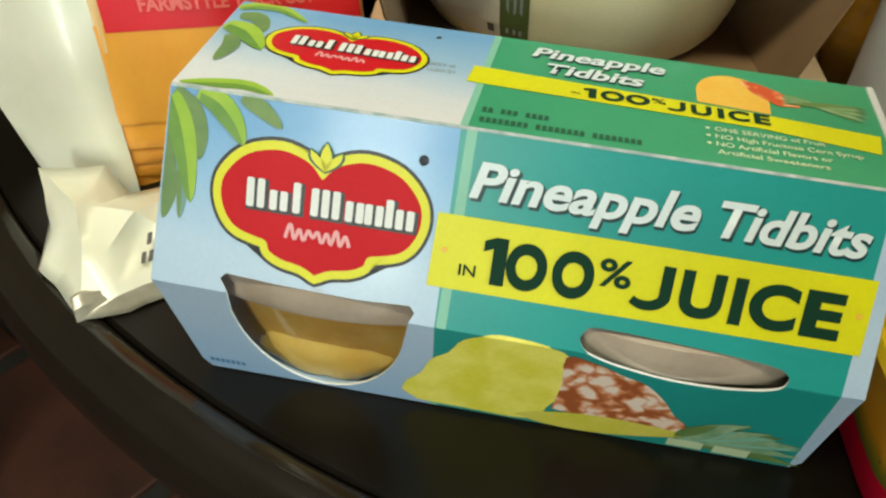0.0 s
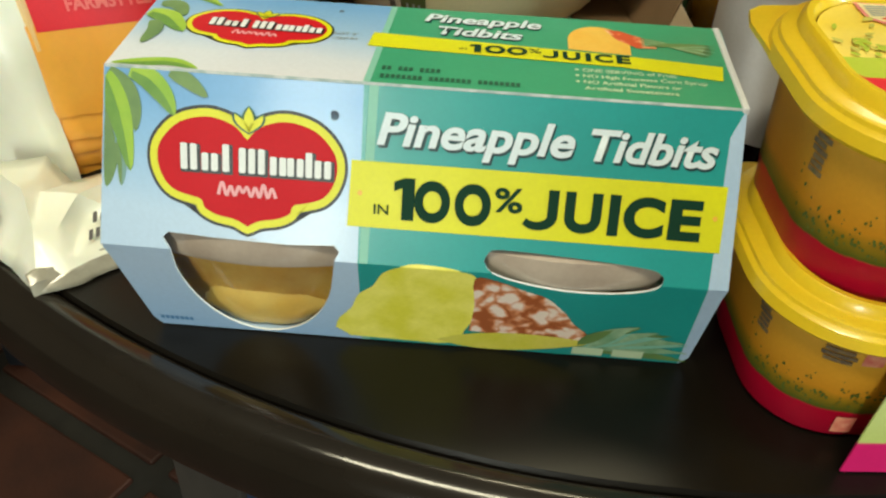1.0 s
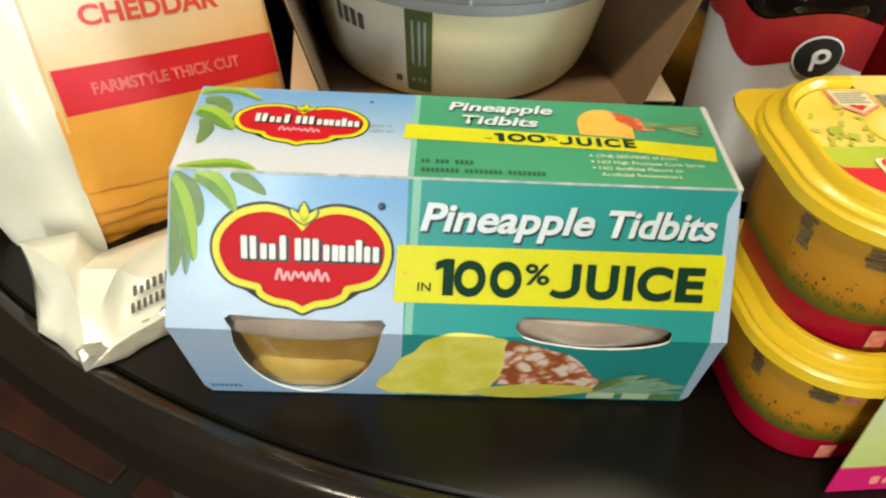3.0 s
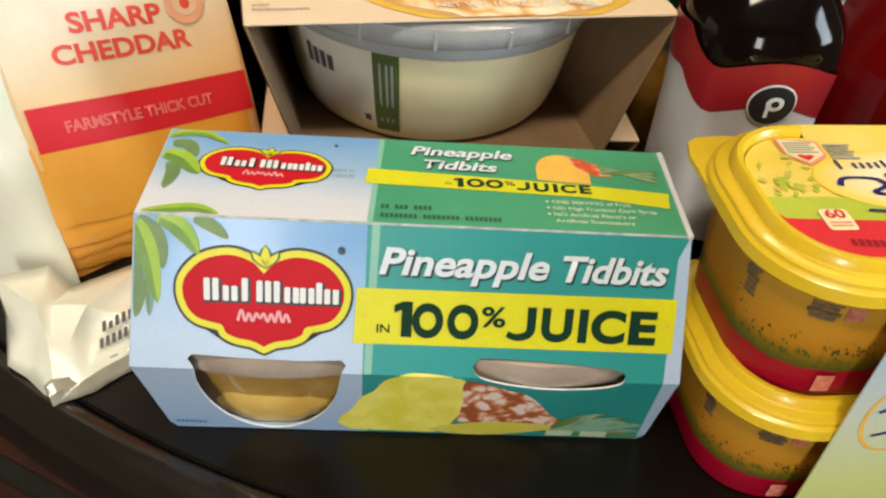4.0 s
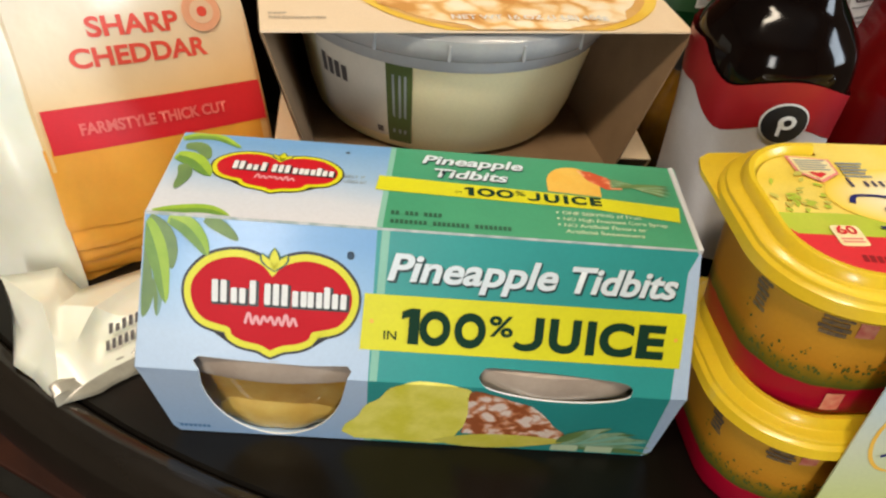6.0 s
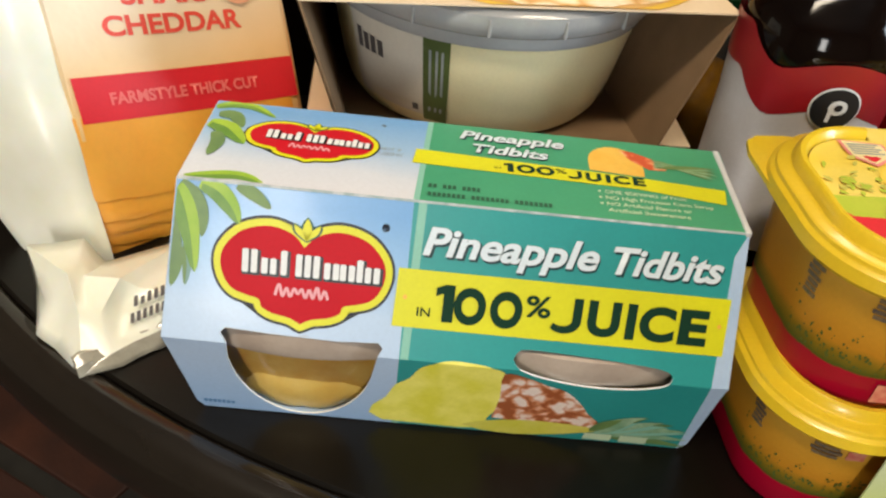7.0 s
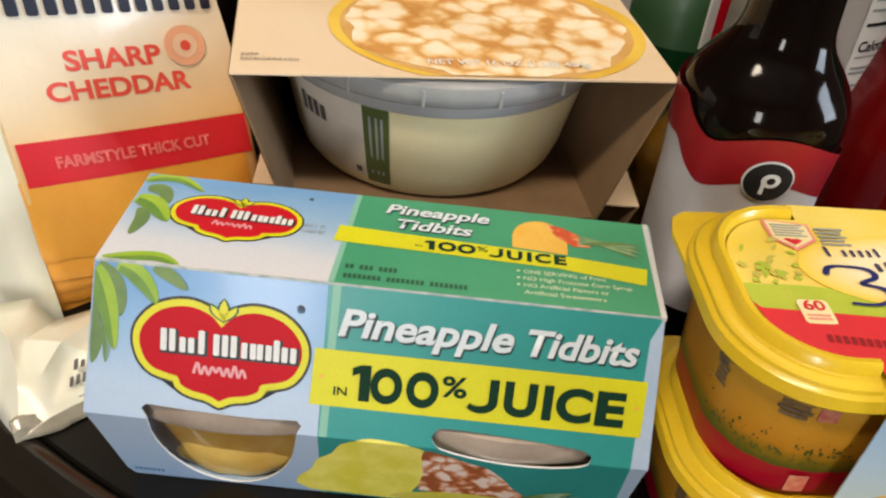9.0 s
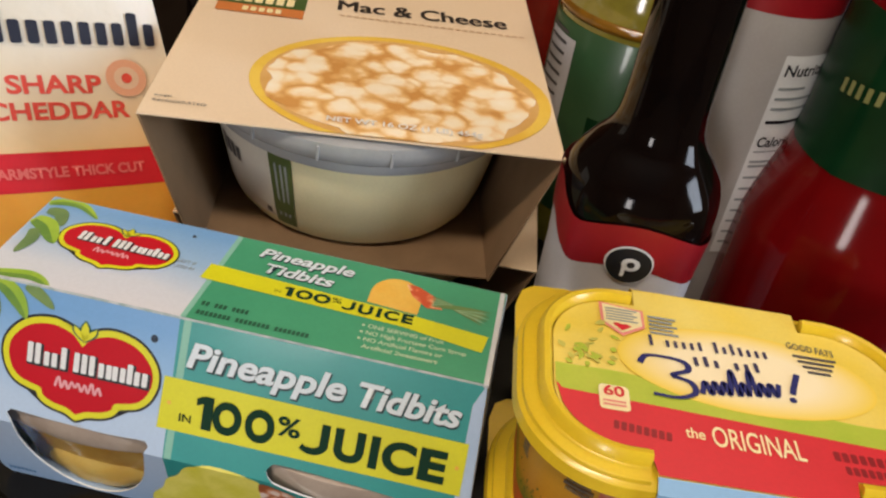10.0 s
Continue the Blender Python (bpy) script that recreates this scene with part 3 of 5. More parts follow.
tband = decal("yellow_band", carton, [(0.0638, 0.0254), (0.127, 0.0232), (0.1512, 0.0195), (0.1524, 0.0268), (0.128, 0.0292), (0.0646, 0.0328)], lid_top, YELLOW, 0.0005)
lettering(tband, "IN", (0.0868, 0.0262), (0.0886, 0.0262), 0.0011, lid_top, DGREEN, 0.0007)
decal("lettering", tband, [(0.0894 + 0.0028 * x, 0.0254 + 0.0042 * y) for x, y in ((0.40, 0), (1, 0), (1, 1), (0.50, 1), (0, 0.90), (0, 0.68), (0.40, 0.76))], lid_top, DGREEN, 0.0007)
letters(tband, (("O", 0.0931, 0.0983), ("O", 0.0986, 0.1038)), 0.0254, 0.0296, lid_top, DGREEN, 0.0007, 0.045)
lettering(tband, "%", (0.1042, 0.0270), (0.1072, 0.0270), 0.0024, lid_top, DGREEN, 0.0007)
hook(tband, 0.1076, 0.1115, 0.0250, 0.0291, lid_top, 0.0007)
letters(tband, (("U", 0.1126, 0.1170), ("I", 0.1183, 0.1196), ("C", 0.1205, 0.1250), ("E", 0.1260, 0.1294)), 0.0247, 0.0289, lid_top, DGREEN, 0.0007, 0.04)
PALEG = mat("pale_lettering_print", rgb(206, 226, 190), 0.45)
for k, (line, x0, x1) in enumerate((("ONE SERVING of Fruit", 0.1172, 0.1400), ("NO High Fructose Corn Syrup", 0.1172, 0.1470), ("NO Artificial Flavors or", 0.1172, 0.1405), ("Artificial Sweeteners", 0.1172, 0.1395))):
    y = 0.0196 - 0.0029 * k
    lettering(carton, line, (x0, y), (x1, y), 0.0017, lid_top, PALEG, 0.0005, bold=0.015)
    if k < 3:
        decal("bullet", carton, ellipse(0.1158, y + 0.0008, 0.0005, 0.0005, 10), lid_top, PALEG, 0.0005)
marks(carton, (0.0686, 0.0138), (0.0830, 0.0138), [0.0019, 0.0019, 0, 0.0019, 0.0019, 0.0019, 0, 0.0019, 0.0019, 0.0019, 0.0019], lid_top, TEALD, 0.0005)
marks(carton, (0.0686, 0.0098), (0.1022, 0.0098), [0.0019] * 8 + [0] + [0.0019] * 8 + [0] + [0.0019] * 8, lid_top, TEALD, 0.0005)
lettering(carton, "BEST IF", (0.0545, 0.0302), (0.0606, 0.0302), 0.0015, lid_top, GREYP, 0.0005)
lettering(carton, "USED BY", (0.0545, 0.0276), (0.0612, 0.0276), 0.0015, lid_top, GREYP, 0.0005)
def on_front(pts):
    """Keeps a printed shape within the front panel's upper half."""
    return [(max(x, 0.0043 - 0.0032 * (TOPZ - z) / (TOPZ - CREASE)), min(z, TOPZ - 0.0003)) for x, z in pts]


# leaves printed round the upper corner
def blade(spine, width, surf, material, lift, clip):
    """A printed leaf along a curved spine, widest in the middle, with a paler half."""
    line = smoothed(spine, 5)
    up, dn = [], []
    for i, p in enumerate(line):
        t = (Vector(line[min(i + 1, len(line) - 1)]) - Vector(line[max(i - 1, 0)])).normalized()
        w = width / 2 * math.sin(math.pi * min(1.0, 0.12 + 0.88 * i / (len(line) - 1))) ** 0.7
        up.append((p[0] + t.y * w, p[1] - t.x * w))
        dn.append((p[0] - t.y * w, p[1] + t.x * w))
    ob = decal("printed_leaf", carton, clip(up + dn[::-1]), surf, material, lift)
    half = [((a[0] + b[0]) / 2, (a[1] + b[1]) / 2) for a, b in zip(up, dn)]
    decal("leaf_half", ob, clip(up[1:] + half[:0:-1]), surf, LEAFSHADE if material is GREENP else GREEND, lift + 0.00004)


def on_top(pts):
    return [(max(x, 0.0050), max(yt + 0.0003, min(y, YB - 0.0003))) for x, y in pts]


BLUEG = mat("blue_leaf_print", rgb(110, 150, 150), 0.4, other=rgb(130, 166, 150), scale=120)
for k, (sp, w, m) in enumerate((
        (((0.0025, 0.0665), (0.0036, 0.0600), (0.0042, 0.0540), (0.0030, 0.0482)), 0.0040, GREEND),
        (((0.0062, 0.0592), (0.0071, 0.0545), (0.0068, 0.0487)), 0.0024, BLUEG),
        (((0.0050, 0.0745), (0.0090, 0.0712), (0.0108, 0.0665), (0.0108, 0.0614)), 0.0040, GREEND),
        (((0.0040, 0.0738), (0.0060, 0.0690), (0.0078, 0.0620), (0.0092, 0.0523)), 0.0058, GREENP),
        (((0.0100, 0.0748), (0.0145, 0.0732), (0.0182, 0.0696), (0.0204, 0.0655)), 0.0052, GREENP),
        (((0.0195, 0.0750), (0.0240, 0.0732), (0.0286, 0.0700)), 0.0034, GREEND))):
    blade(sp, w, front, m, 0.0004 + 0.00005 * k, on_front)
for k, (sp, w, m) in enumerate((
        (((0.0055, 0.0075), (0.0110, 0.0092), (0.0180, 0.0104), (0.0225, 0.0094), (0.0262, 0.0072)), 0.0040, GREENP),
        (((0.0052, 0.0448), (0.0100, 0.0472), (0.0160, 0.0468), (0.0232, 0.0418)), 0.0040, GREENP),
        (((0.0070, 0.0408), (0.0115, 0.0408), (0.0150, 0.0345)), 0.0048, GREEND),
        (((0.0055, 0.0358), (0.0110, 0.0335), (0.0172, 0.0258)), 0.0066, GREENP),
        (((0.0082, 0.0310), (0.0100, 0.0260), (0.0088, 0.0185)), 0.0040, GREEND))):
    blade(sp, w, lid_top, m, 0.0004 + 0.00005 * k, on_top)
# pineapple picture on both panels
slice_pts = [(0.0580, 0.0052), (0.0592, 0.0098), (0.0628, 0.0150), (0.0650, 0.0215), (0.0690, 0.0258), (0.0720, 0.0318), (0.0780, 0.0350), (0.0850, 0.0352), (0.0915, 0.0344), (0.0950, 0.0330), (0.0962, 0.0285), (0.0955, 0.0220), (0.0960, 0.0160), (0.0935, 0.0085), (0.0900, 0.0015), (0.0750, 0.0012), (0.0620, 0.0015)]
decal("pineapple_slice", carton, [tuple(q) for q in smoothed(slice_pts, 3)], front, PINE, 0.00040, CUTS)
SLICEP = mat("pale_slice_print", rgb(232, 222, 110), 0.42, other=rgb(214, 208, 60), scale=120)
decal("pineapple_slice", carton, leaf(0.0860, 0.0030, 0.044, 0.0085, 4, 0.02), front, SLICEP, 0.00046)
decal("pineapple_rind", carton, [tuple(q) for q in smoothed([(0.0945, 0.0085), (0.0955, 0.0200), (0.0950, 0.0320), (0.1010, 0.0316), (0.1080, 0.0285), (0.1140, 0.0260), (0.1190, 0.0205), (0.1225, 0.0150), (0.1265, 0.0105), (0.1250, 0.0060), (0.1150, 0.0058), (0.1050, 0.0075)], 3)], front, RIND, 0.00043, CUTS)
for k in range(13):
    tn = 2 + k * 5.2
    decal("pineapple_frond", carton, leaf(0.1245 + 0.0009 * (k % 4), 0.0040 + 0.0009 * (k % 5), 0.031 - 0.0016 * k, 0.0040, tn * 0.8, -0.12 + 0.03 * (k % 3)), front, (GREEND, FROND, SEAM, FROND)[k % 4], 0.00045 + 0.00001 * k)
decal("pineapple_slice", carton, ellipse(0.1222, 0.0360, 0.0080, 0.0088, 24, 0, 0, 180) + [(0.1142, 0.0310), (0.1300, 0.0298)], lid_top, ORANGEP, 0.00043)
decal("pineapple_rind", carton, [(0.1240, 0.0435), (0.1282, 0.0430), (0.1345, 0.0395), (0.1370, 0.0345), (0.1320, 0.0340), (0.1270, 0.0380)], lid_top, RINDTOP, 0.00046)
for k in range(7):
    decal("pineapple_frond", carton, leaf(0.1330, 0.0400 - 0.0008 * k, 0.019, 0.0019, -22 + 6 * k, -0.1), lid_top, FROND if k % 2 else GREEND, 0.00048 + 0.00001 * k)
for x in (0.1235, 0.1345):
    decal("nutrition_tag", carton, quad(x, 0.0012, x + 0.0085, 0.0048), front, PALEG, 0.0006)
marks(carton, (0.0085, 0.0028), (0.0180, 0.0028), [0.0016] * 7, front, mat("blue_print", rgb(90, 140, 190), 0.45), 0.0004)

# cups that show in the cut-outs
cup = thing("fruit_cup", pose(0.0390, 0.0280, 0.0012), "clear plastic cup of pineapple pieces in juice", "fruit cup", "cups in the carton")
part("cup_wall", lathe([(0.0262, 0.0), (0.0276, 0.002), (0.0292, 0.012), (0.0322, 0.024), (0.0345, 0.0325)], 48, square=0.55), CUP, cup, smooth=True)
part("rim", lathe([(0.0345, 0.0285), (0.0360, 0.0287), (0.0364, 0.0300), (0.0366, 0.0345), (0.0364, 0.0378), (0.0352, 0.0384), (0.030, 0.0384)], 48, cap0=False, square=0.55), FOIL, cup, "greyish film lid and rim", smooth=True)
bm = bmesh.new()
bmesh.ops.create_uvsphere(bm, u_segments=40, v_segments=20, radius=1.0)
for v in bm.verts:
    k = 1 + 0.08 * noise.noise(v.co * 2.6) - 0.10 * max(0.0, -v.co.z) * max(0.0, math.cos(v.co.x * 9))
    v.co = Vector((v.co.x * 0.0185 * k - 0.001, -0.0250 + v.co.y * 0.0052 * k, max(0.0006, 0.0082 + 0.0112 * v.co.z * k)))
part("fruit_piece", bm, FRUIT, cup, "pale yellow pineapple pieces", smooth=True)
copy_thing(cup, pose(0.1180, 0.0280, 0.0012))

# ---- cheese pouch ----
CO, CU, CV = Vector((-0.0276, 0.0976, 0.06)), Vector((0.7071, 0.7071, 0)), Vector((-0.209, 0.209, 0.955)).normalized()
CN = CU.cross(CV)
BASE = 0.0


def pouch(a, b, lift=0.0):
    """The printed front of the leaning pouch: gently bulged, with a gusset that falls away at one side."""
    bulge = 0.0035 * math.cos(max(-1.2, min(1.2, (a - 0.008) / 0.05)) * 1.2) * (1 if b > -0.02 else max(0.0, 1 + (b + 0.02) / 0.06))
    if a < -0.034:
        bulge += 0.0042 * math.sin(math.pi * min(1.0, (-0.034 - a) / 0.024)) - (-0.034 - a) * 0.8 - 0.0012 * math.exp(-((a + 0.035) / 0.0015) ** 2)
        bulge -= 0.42 * max(0.0, -0.0495 - 0.25 * b - a)
    if a > 0.052:
        bulge -= (a - 0.052) * 0.8
    crease = (0.0003 if a > -0.034 else 0.0012) * math.sin(50 * a + 90 * b) * math.sin(70 * b - 40 * a)
    return CO + CU * a + CV * b + CN * (bulge + crease + lift)


cheese = thing("cheese_pouch", pose(0, 0, 0), "cream film pouch of sliced cheddar leaning behind the carton", "cheese pouch")
bm = bmesh.new()
NA, NB = 48, 60
def pouch_edges(b):
    return -0.0625 - 0.04 * max(0.0, b) + 0.25 * max(0.0, -0.03 - b), 0.0540 - 0.10 * max(0.0, b)
rows_f, rows_b = [], []
for j in range(NB + 1):
    b = -0.0625 + 0.160 * j / NB
    a0, a1 = pouch_edges(b)
    cols = [a0 + (-0.0345 - a0) * i / 12 for i in range(12)] + [-0.0345] + [-0.0338 + (0.0470 + 0.0338) * i / 30 for i in range(31)] + [0.0476 + (a1 - 0.0476) * i / 4 for i in range(5)]
    sunk = b < -0.019
    rows_f.append([bm.verts.new(pouch(a, b, -0.0065 if sunk and -0.0342 < a < 0.0473 else 0)) for a in cols])
    rows_b.append([bm.verts.new(pouch(a, b, 0) - CN * (0.003 + 0.020 * math.sin(math.pi * i / NA) ** 0.7)) for i, a in enumerate(cols)])
for j in range(NB):
    for i in range(NA):
        f = bm.faces.new((rows_f[j][i], rows_f[j][i + 1], rows_f[j + 1][i + 1], rows_f[j + 1][i]))
        c = f.calc_center_median() - CO
        a = c.dot(CU)
        f.material_index = 1 if a > -0.0348 else 0
        bm.faces.new((rows_b[j][i + 1], rows_b[j][i], rows_b[j + 1][i], rows_b[j + 1][i + 1]))
    for r, flip in ((0, 1), (NA, 0)):
        q = (rows_f[j][r], rows_b[j][r], rows_b[j + 1][r], rows_f[j + 1][r])
        bm.faces.new(q[::-1] if flip else q)
bm.faces.new([*rows_f[0], *rows_b[0][::-1]][::-1])
bm.faces.new([*rows_f[-1], *rows_b[-1][::-1]])
part("pouch_body", bm, [FILM, POUCH], cheese, smooth=True)
tilt = math.tan(radians(-8.1))


def skew(a, b, lift=0.0):
    return pouch(a, b + tilt * (a + 0.032), lift)


GRID = tuple(("x", -0.03 + 0.008 * i) for i in range(11)) + tuple(("y", -0.010 + 0.005 * i) for i in range(13))
rb = decal("red_band", cheese, quad(-0.0325, -0.0115, 0.0515, 0.0040), skew, REDHOT, 0.0008, GRID)
TITLER = mat("coral_red_print", rgb(246, 90, 74), 0.42)
PINKB = mat("dull_pink_print", rgb(244, 122, 116), 0.45)
PINKP = mat("pink_lettering_print", rgb(250, 150, 140), 0.45)
lettering(rb, "FARMSTYLE THICK CUT", (-0.0218, -0.0058), (0.0345, -0.0058), 0.0041, skew, PINKB, 0.0012, bold=0.035, cuts=GRID)
lettering(cheese, "SHARP", (-0.0098, 0.0268), (0.0238, 0.0266), 0.0068, skew, TITLER, 0.0003, bold=0.03, cuts=GRID)
lettering(cheese, "CHEDDAR", (-0.0180, 0.0168), (0.0328, 0.0166), 0.0066, skew, TITLER, 0.0003, bold=0.03, cuts=GRID)
CORAL = mat("coral_print", rgb(252, 188, 150), 0.45)
bd = decal("round_badge", cheese, ellipse(0.0335, 0.0320, 0.0078, 0.0072, 32), skew, CORAL, 0.0009, GRID)
decal("badge_ring", bd, ellipse(0.0335, 0.0320, 0.0048, 0.0044, 24), skew, mat("pale_peach_print", rgb(250, 214, 180), 0.45), 0.0011)
decal("badge_centre", bd, ellipse(0.0335, 0.0320, 0.0020, 0.0019, 16), skew, TITLER, 0.0013)
marks(cheese, (-0.0300, 0.0455), (0.0480, 0.0443), [0.0125, 0.0085, 0.0125, 0.0125, 0.0085, 0.0085, 0.0085, 0.0085, 0.0085, 0.0085, 0.0085, 0.0125, 0.0085], skew, INK, 0.0010, 0.66)
ship = decal("ship_mark", cheese, [(0.0015, 0.0668), (0.0135, 0.0668), (0.0150, 0.0695), (0.0128, 0.0702), (0.0120, 0.0770), (0.0085, 0.0708), (0.0080, 0.0785), (0.0040, 0.0706), (0.0002, 0.0698)], skew, INK, 0.0010)
decal("ship_mark", ship, quad(-0.0040, 0.0634, 0.0185, 0.0642), skew, INK, 0.0010)
for x0, x1 in ((-0.018, -0.004), (0.021, 0.031)):
    decal("pale_mark", cheese, quad(x0, 0.066, x1, 0.071), skew, GREYP, 0.0009)
# slices behind the clear window, each a little lower than the one before it
for k, low in enumerate((-0.0400, -0.0478, -0.0530, -0.0585, -0.0635)):
    a0, a1 = -0.0350, 0.0485
    top = -0.0095 if k == 0 else (-0.0400, -0.0478, -0.0530, -0.0585)[k - 1] + 0.007
    front_rows, back_rows = [], []
    bm = bmesh.new()
    for r in range(7):
        fr, bk = [], []
        for i in range(25):
            a = a0 + (a1 - a0) * i / 24
            lo = low + 0.0005 * math.sin(a * 150 + 2 * k) + 0.0003 * math.sin(a * 420 + k)
            b = lo + (top - lo) * r / 6
            fr.append(bm.verts.new(skew(a, b, 0.0006 - 0.0015 * k - (0.0006 if r == 0 else 0))))
            bk.append(bm.verts.new(skew(a, b, -0.0018 - 0.0015 * k)))
        front_rows.append(fr)
        back_rows.append(bk)
    for r in range(6):
        for i in range(24):
            bm.faces.new((front_rows[r][i], front_rows[r][i + 1], front_rows[r + 1][i + 1], front_rows[r + 1][i]))
    for i in range(24):
        bm.faces.new((back_rows[0][i], back_rows[0][i + 1], front_rows[0][i + 1], front_rows[0][i]))
    part("cheese_slice", bm, CHEESE, cheese, "orange cheddar slice behind the clear window", smooth=True)
# crumpled foot of the pouch and its clear seal
foot = [(-0.0412, 0.0292, 0.0200), (-0.0480, 0.0258, 0.0100), (-0.0500, 0.0185, 0.0025), (-0.0430, 0.0145, 0.0013), (-0.0352, 0.0082, 0.0009), (-0.0308, 0.0042, 0.0008), (-0.0200, 0.0100, 0.0009), (-0.0090, 0.0212, 0.0009),
        (-0.0098, 0.0262, 0.0048), (-0.0118, 0.0368, 0.0100), (-0.0218, 0.0360, 0.0110), (-0.0272, 0.0342, 0.0158), (-0.0380, 0.0322, 0.0168), (-0.0358, 0.0202, 0.0132), (-0.0298, 0.0218, 0.0112), (-0.0228, 0.0122, 0.0050),
        (-0.0250, 0.0308, 0.0080), (-0.0312, 0.0062, 0.0022), (-0.0412, 0.0220, 0.0100), (-0.0600, 0.0430, 0.0010), (-0.0400, 0.0560, 0.0040), (-0.0150, 0.0760, 0.0030), (-0.0625, 0.0470, 0.0150), (-0.0465, 0.0560, 0.0130)]
tri = [(19, 2, 1), (19, 1, 22), (22, 1, 0), (22, 0, 23), (23, 0, 12), (0, 1, 18), (1, 2, 18), (2, 3, 18), (18, 3, 13), (3, 4, 13), (4, 17, 13), (0, 18, 13), (0, 13, 12), (12, 13, 14), (12, 14, 11), (14, 16, 11), (16, 10, 11),
       (13, 17, 15), (13, 15, 14), (14, 15, 16), (16, 15, 8), (16, 8, 9), (16, 9, 10), (4, 5, 17), (5, 6, 15), (5, 15, 17), (6, 7, 8), (6, 8, 15), (23, 12, 20), (12, 11, 20), (11, 10, 21), (11, 21, 20), (10, 9, 21)]
bm = bmesh.new()
vs = [bm.verts.new(p) for p in foot]
for t in tri:
    bm.faces.new([vs[i] for i in t]).material_index = int(t in ((4, 5, 17), (5, 6, 15), (5, 15, 17), (6, 7, 8), (6, 8, 15)))
bmesh.ops.subdivide_edges(bm, edges=bm.edges[:], cuts=2, use_grid_fill=True, smooth=0.35)
bmesh.ops.recalc_face_normals(bm, faces=bm.faces)
if sum(f.normal.z for f in bm.faces) < 0:
    bmesh.ops.reverse_faces(bm, faces=bm.faces)
for v in bm.verts:
    v.co += Vector(noise.noise_vector(v.co * 90)) * 0.0006
    v.co.z = max(v.co.z, 0.0006)
ft = part("crumpled_foot", bm, [FILM, CLEAR], cheese, "crumpled cream film fold", smooth=True)
sm = ft.modifiers.new("film", "SOLIDIFY")
sm.thickness = 0.0004
bm = bmesh.new()
prev = None
for i in range(19):
    t = i / 18
    p = Vector((-0.0325, 0.0048, 0.0006)).lerp(Vector((-0.0060, 0.0278, 0.0006)), t)
    wv = 0.0007 * math.sin(9 * t) + 0.0006 * math.sin(23 * t)
    c = [bm.verts.new(p + Vector(q)) for q in ((0.0012, -0.0012, 0), (0.0004, -0.0002, 0.0030 + wv), (-0.0012, 0.0022, 0.0048 + wv), (-0.0024, 0.0034, 0.0042 + wv), (-0.0020, 0.0030, 0))]
    if prev:
        for k in range(5):
            bm.faces.new((prev[k], prev[(k + 1) % 5], c[(k + 1) % 5], c[k]))
    else:
        bm.faces.new(c[::-1])
    prev = c
bm.faces.new(prev)
part("bottom_seal", bm, CLEAR, cheese, "shiny clear bottom seal", smooth=True)
foot_s = plane_of((-0.0210, 0.0280, 0.0085), (0.78, 0.62, 0.06), (-0.12, 0.52, 0.30))
marks(cheese, (-0.001, 0.0005), (0.0125, 0.0005), [0.0036, 0.0026, 0.0036, 0.0036, 0.0036, 0.0036], foot_s, DGREY, 0.0022, 0.62)
marks(cheese, (-0.002, -0.0048), (0.0125, -0.0048), [0.0034] * 7, foot_s, DGREY, 0.0022, 0.62)

# ---- macaroni cartons ----
MW, MD, MH, INS = 0.1437, 0.158, 0.0565, 0.0175


def mac_carton(m, label, MH):
    ob = thing("macaroni_carton", m, label, "carton", "stacked macaroni cartons")
    t = 0.0006
    part("top_panel", box((0, 0, MH - t), (MW, MD, MH)), MACTOP, ob)
    part("bottom_panel", box((INS, 0.002, 0), (MW - INS, MD - 0.002, t)), KRAFT, ob)
    for k in (0, 1):
        x = [0.0, INS, INS + t, t * 1.3]
        if k:
            x = [MW - q for q in x]
        zs = [MH - t, t, t, MH - t]
        part("side_panel", loft([[(q, y, z) for q, z in zip(x, zs)] for y in (0.0, 0.012, MD)]), KRAFT, ob, "bare grey-brown board side")
        w = -0.0004 if k == 0 else MW + 0.0004
        q = [(w, 0.0008, MH - 0.0006), (w, MD, MH - 0.0006), ((INS - 0.0006) if k == 0 else MW - INS + 0.0006, MD, 0.0004), ((INS - 0.0006) if k == 0 else MW - INS + 0.0006, 0.0008, 0.0004)]
        bmq = bmesh.new()
        bmq.faces.new([bmq.verts.new(p) for p in q])
        part("side_print", bmq, MACTOP, ob, "printed beige outer face")
    # unseen board, added to stop light entering the sleeve from behind
    part("back_panel", box((INS * 0.6, MD - 0.0012, 0.001), (MW - INS * 0.6, MD - 0.0006, MH - 0.001)), KRAFT, ob)
    return ob


UP = pose(0.0250, 0.0690, 0.0455) @ pose(0, 0, 0, 0, 0, 10.8)
LOW = pose(0.0235, 0.0950, 0.0004) @ pose(0, 0, 0, 0, 0, 4.5)
mac = mac_carton(UP, "beige card sleeve of macaroni and cheese with a bowl picture", MH)
mac_carton(LOW, "beige card sleeve of macaroni under another one", 0.0448)


def mtop(x, y, lift=0.0):
    return Vector((x, y, MH + lift))


def clip_low(pts, y0=0.0004):
    return [(x, max(y, y0)) for x, y in pts]


bowl = decal("bowl_picture", mac, clip_low(ellipse(0.0868, 0.0392, 0.0562, 0.0446, 60)), mtop, BOWLY, 0.0003)
decal("bowl_shade", bowl, clip_low(ellipse(0.0864, 0.0384, 0.0518, 0.0414, 60)), mtop, mat("bowl_inside_print", rgb(222, 170, 92), 0.42, other=rgb(236, 192, 124), scale=80), 0.0004)


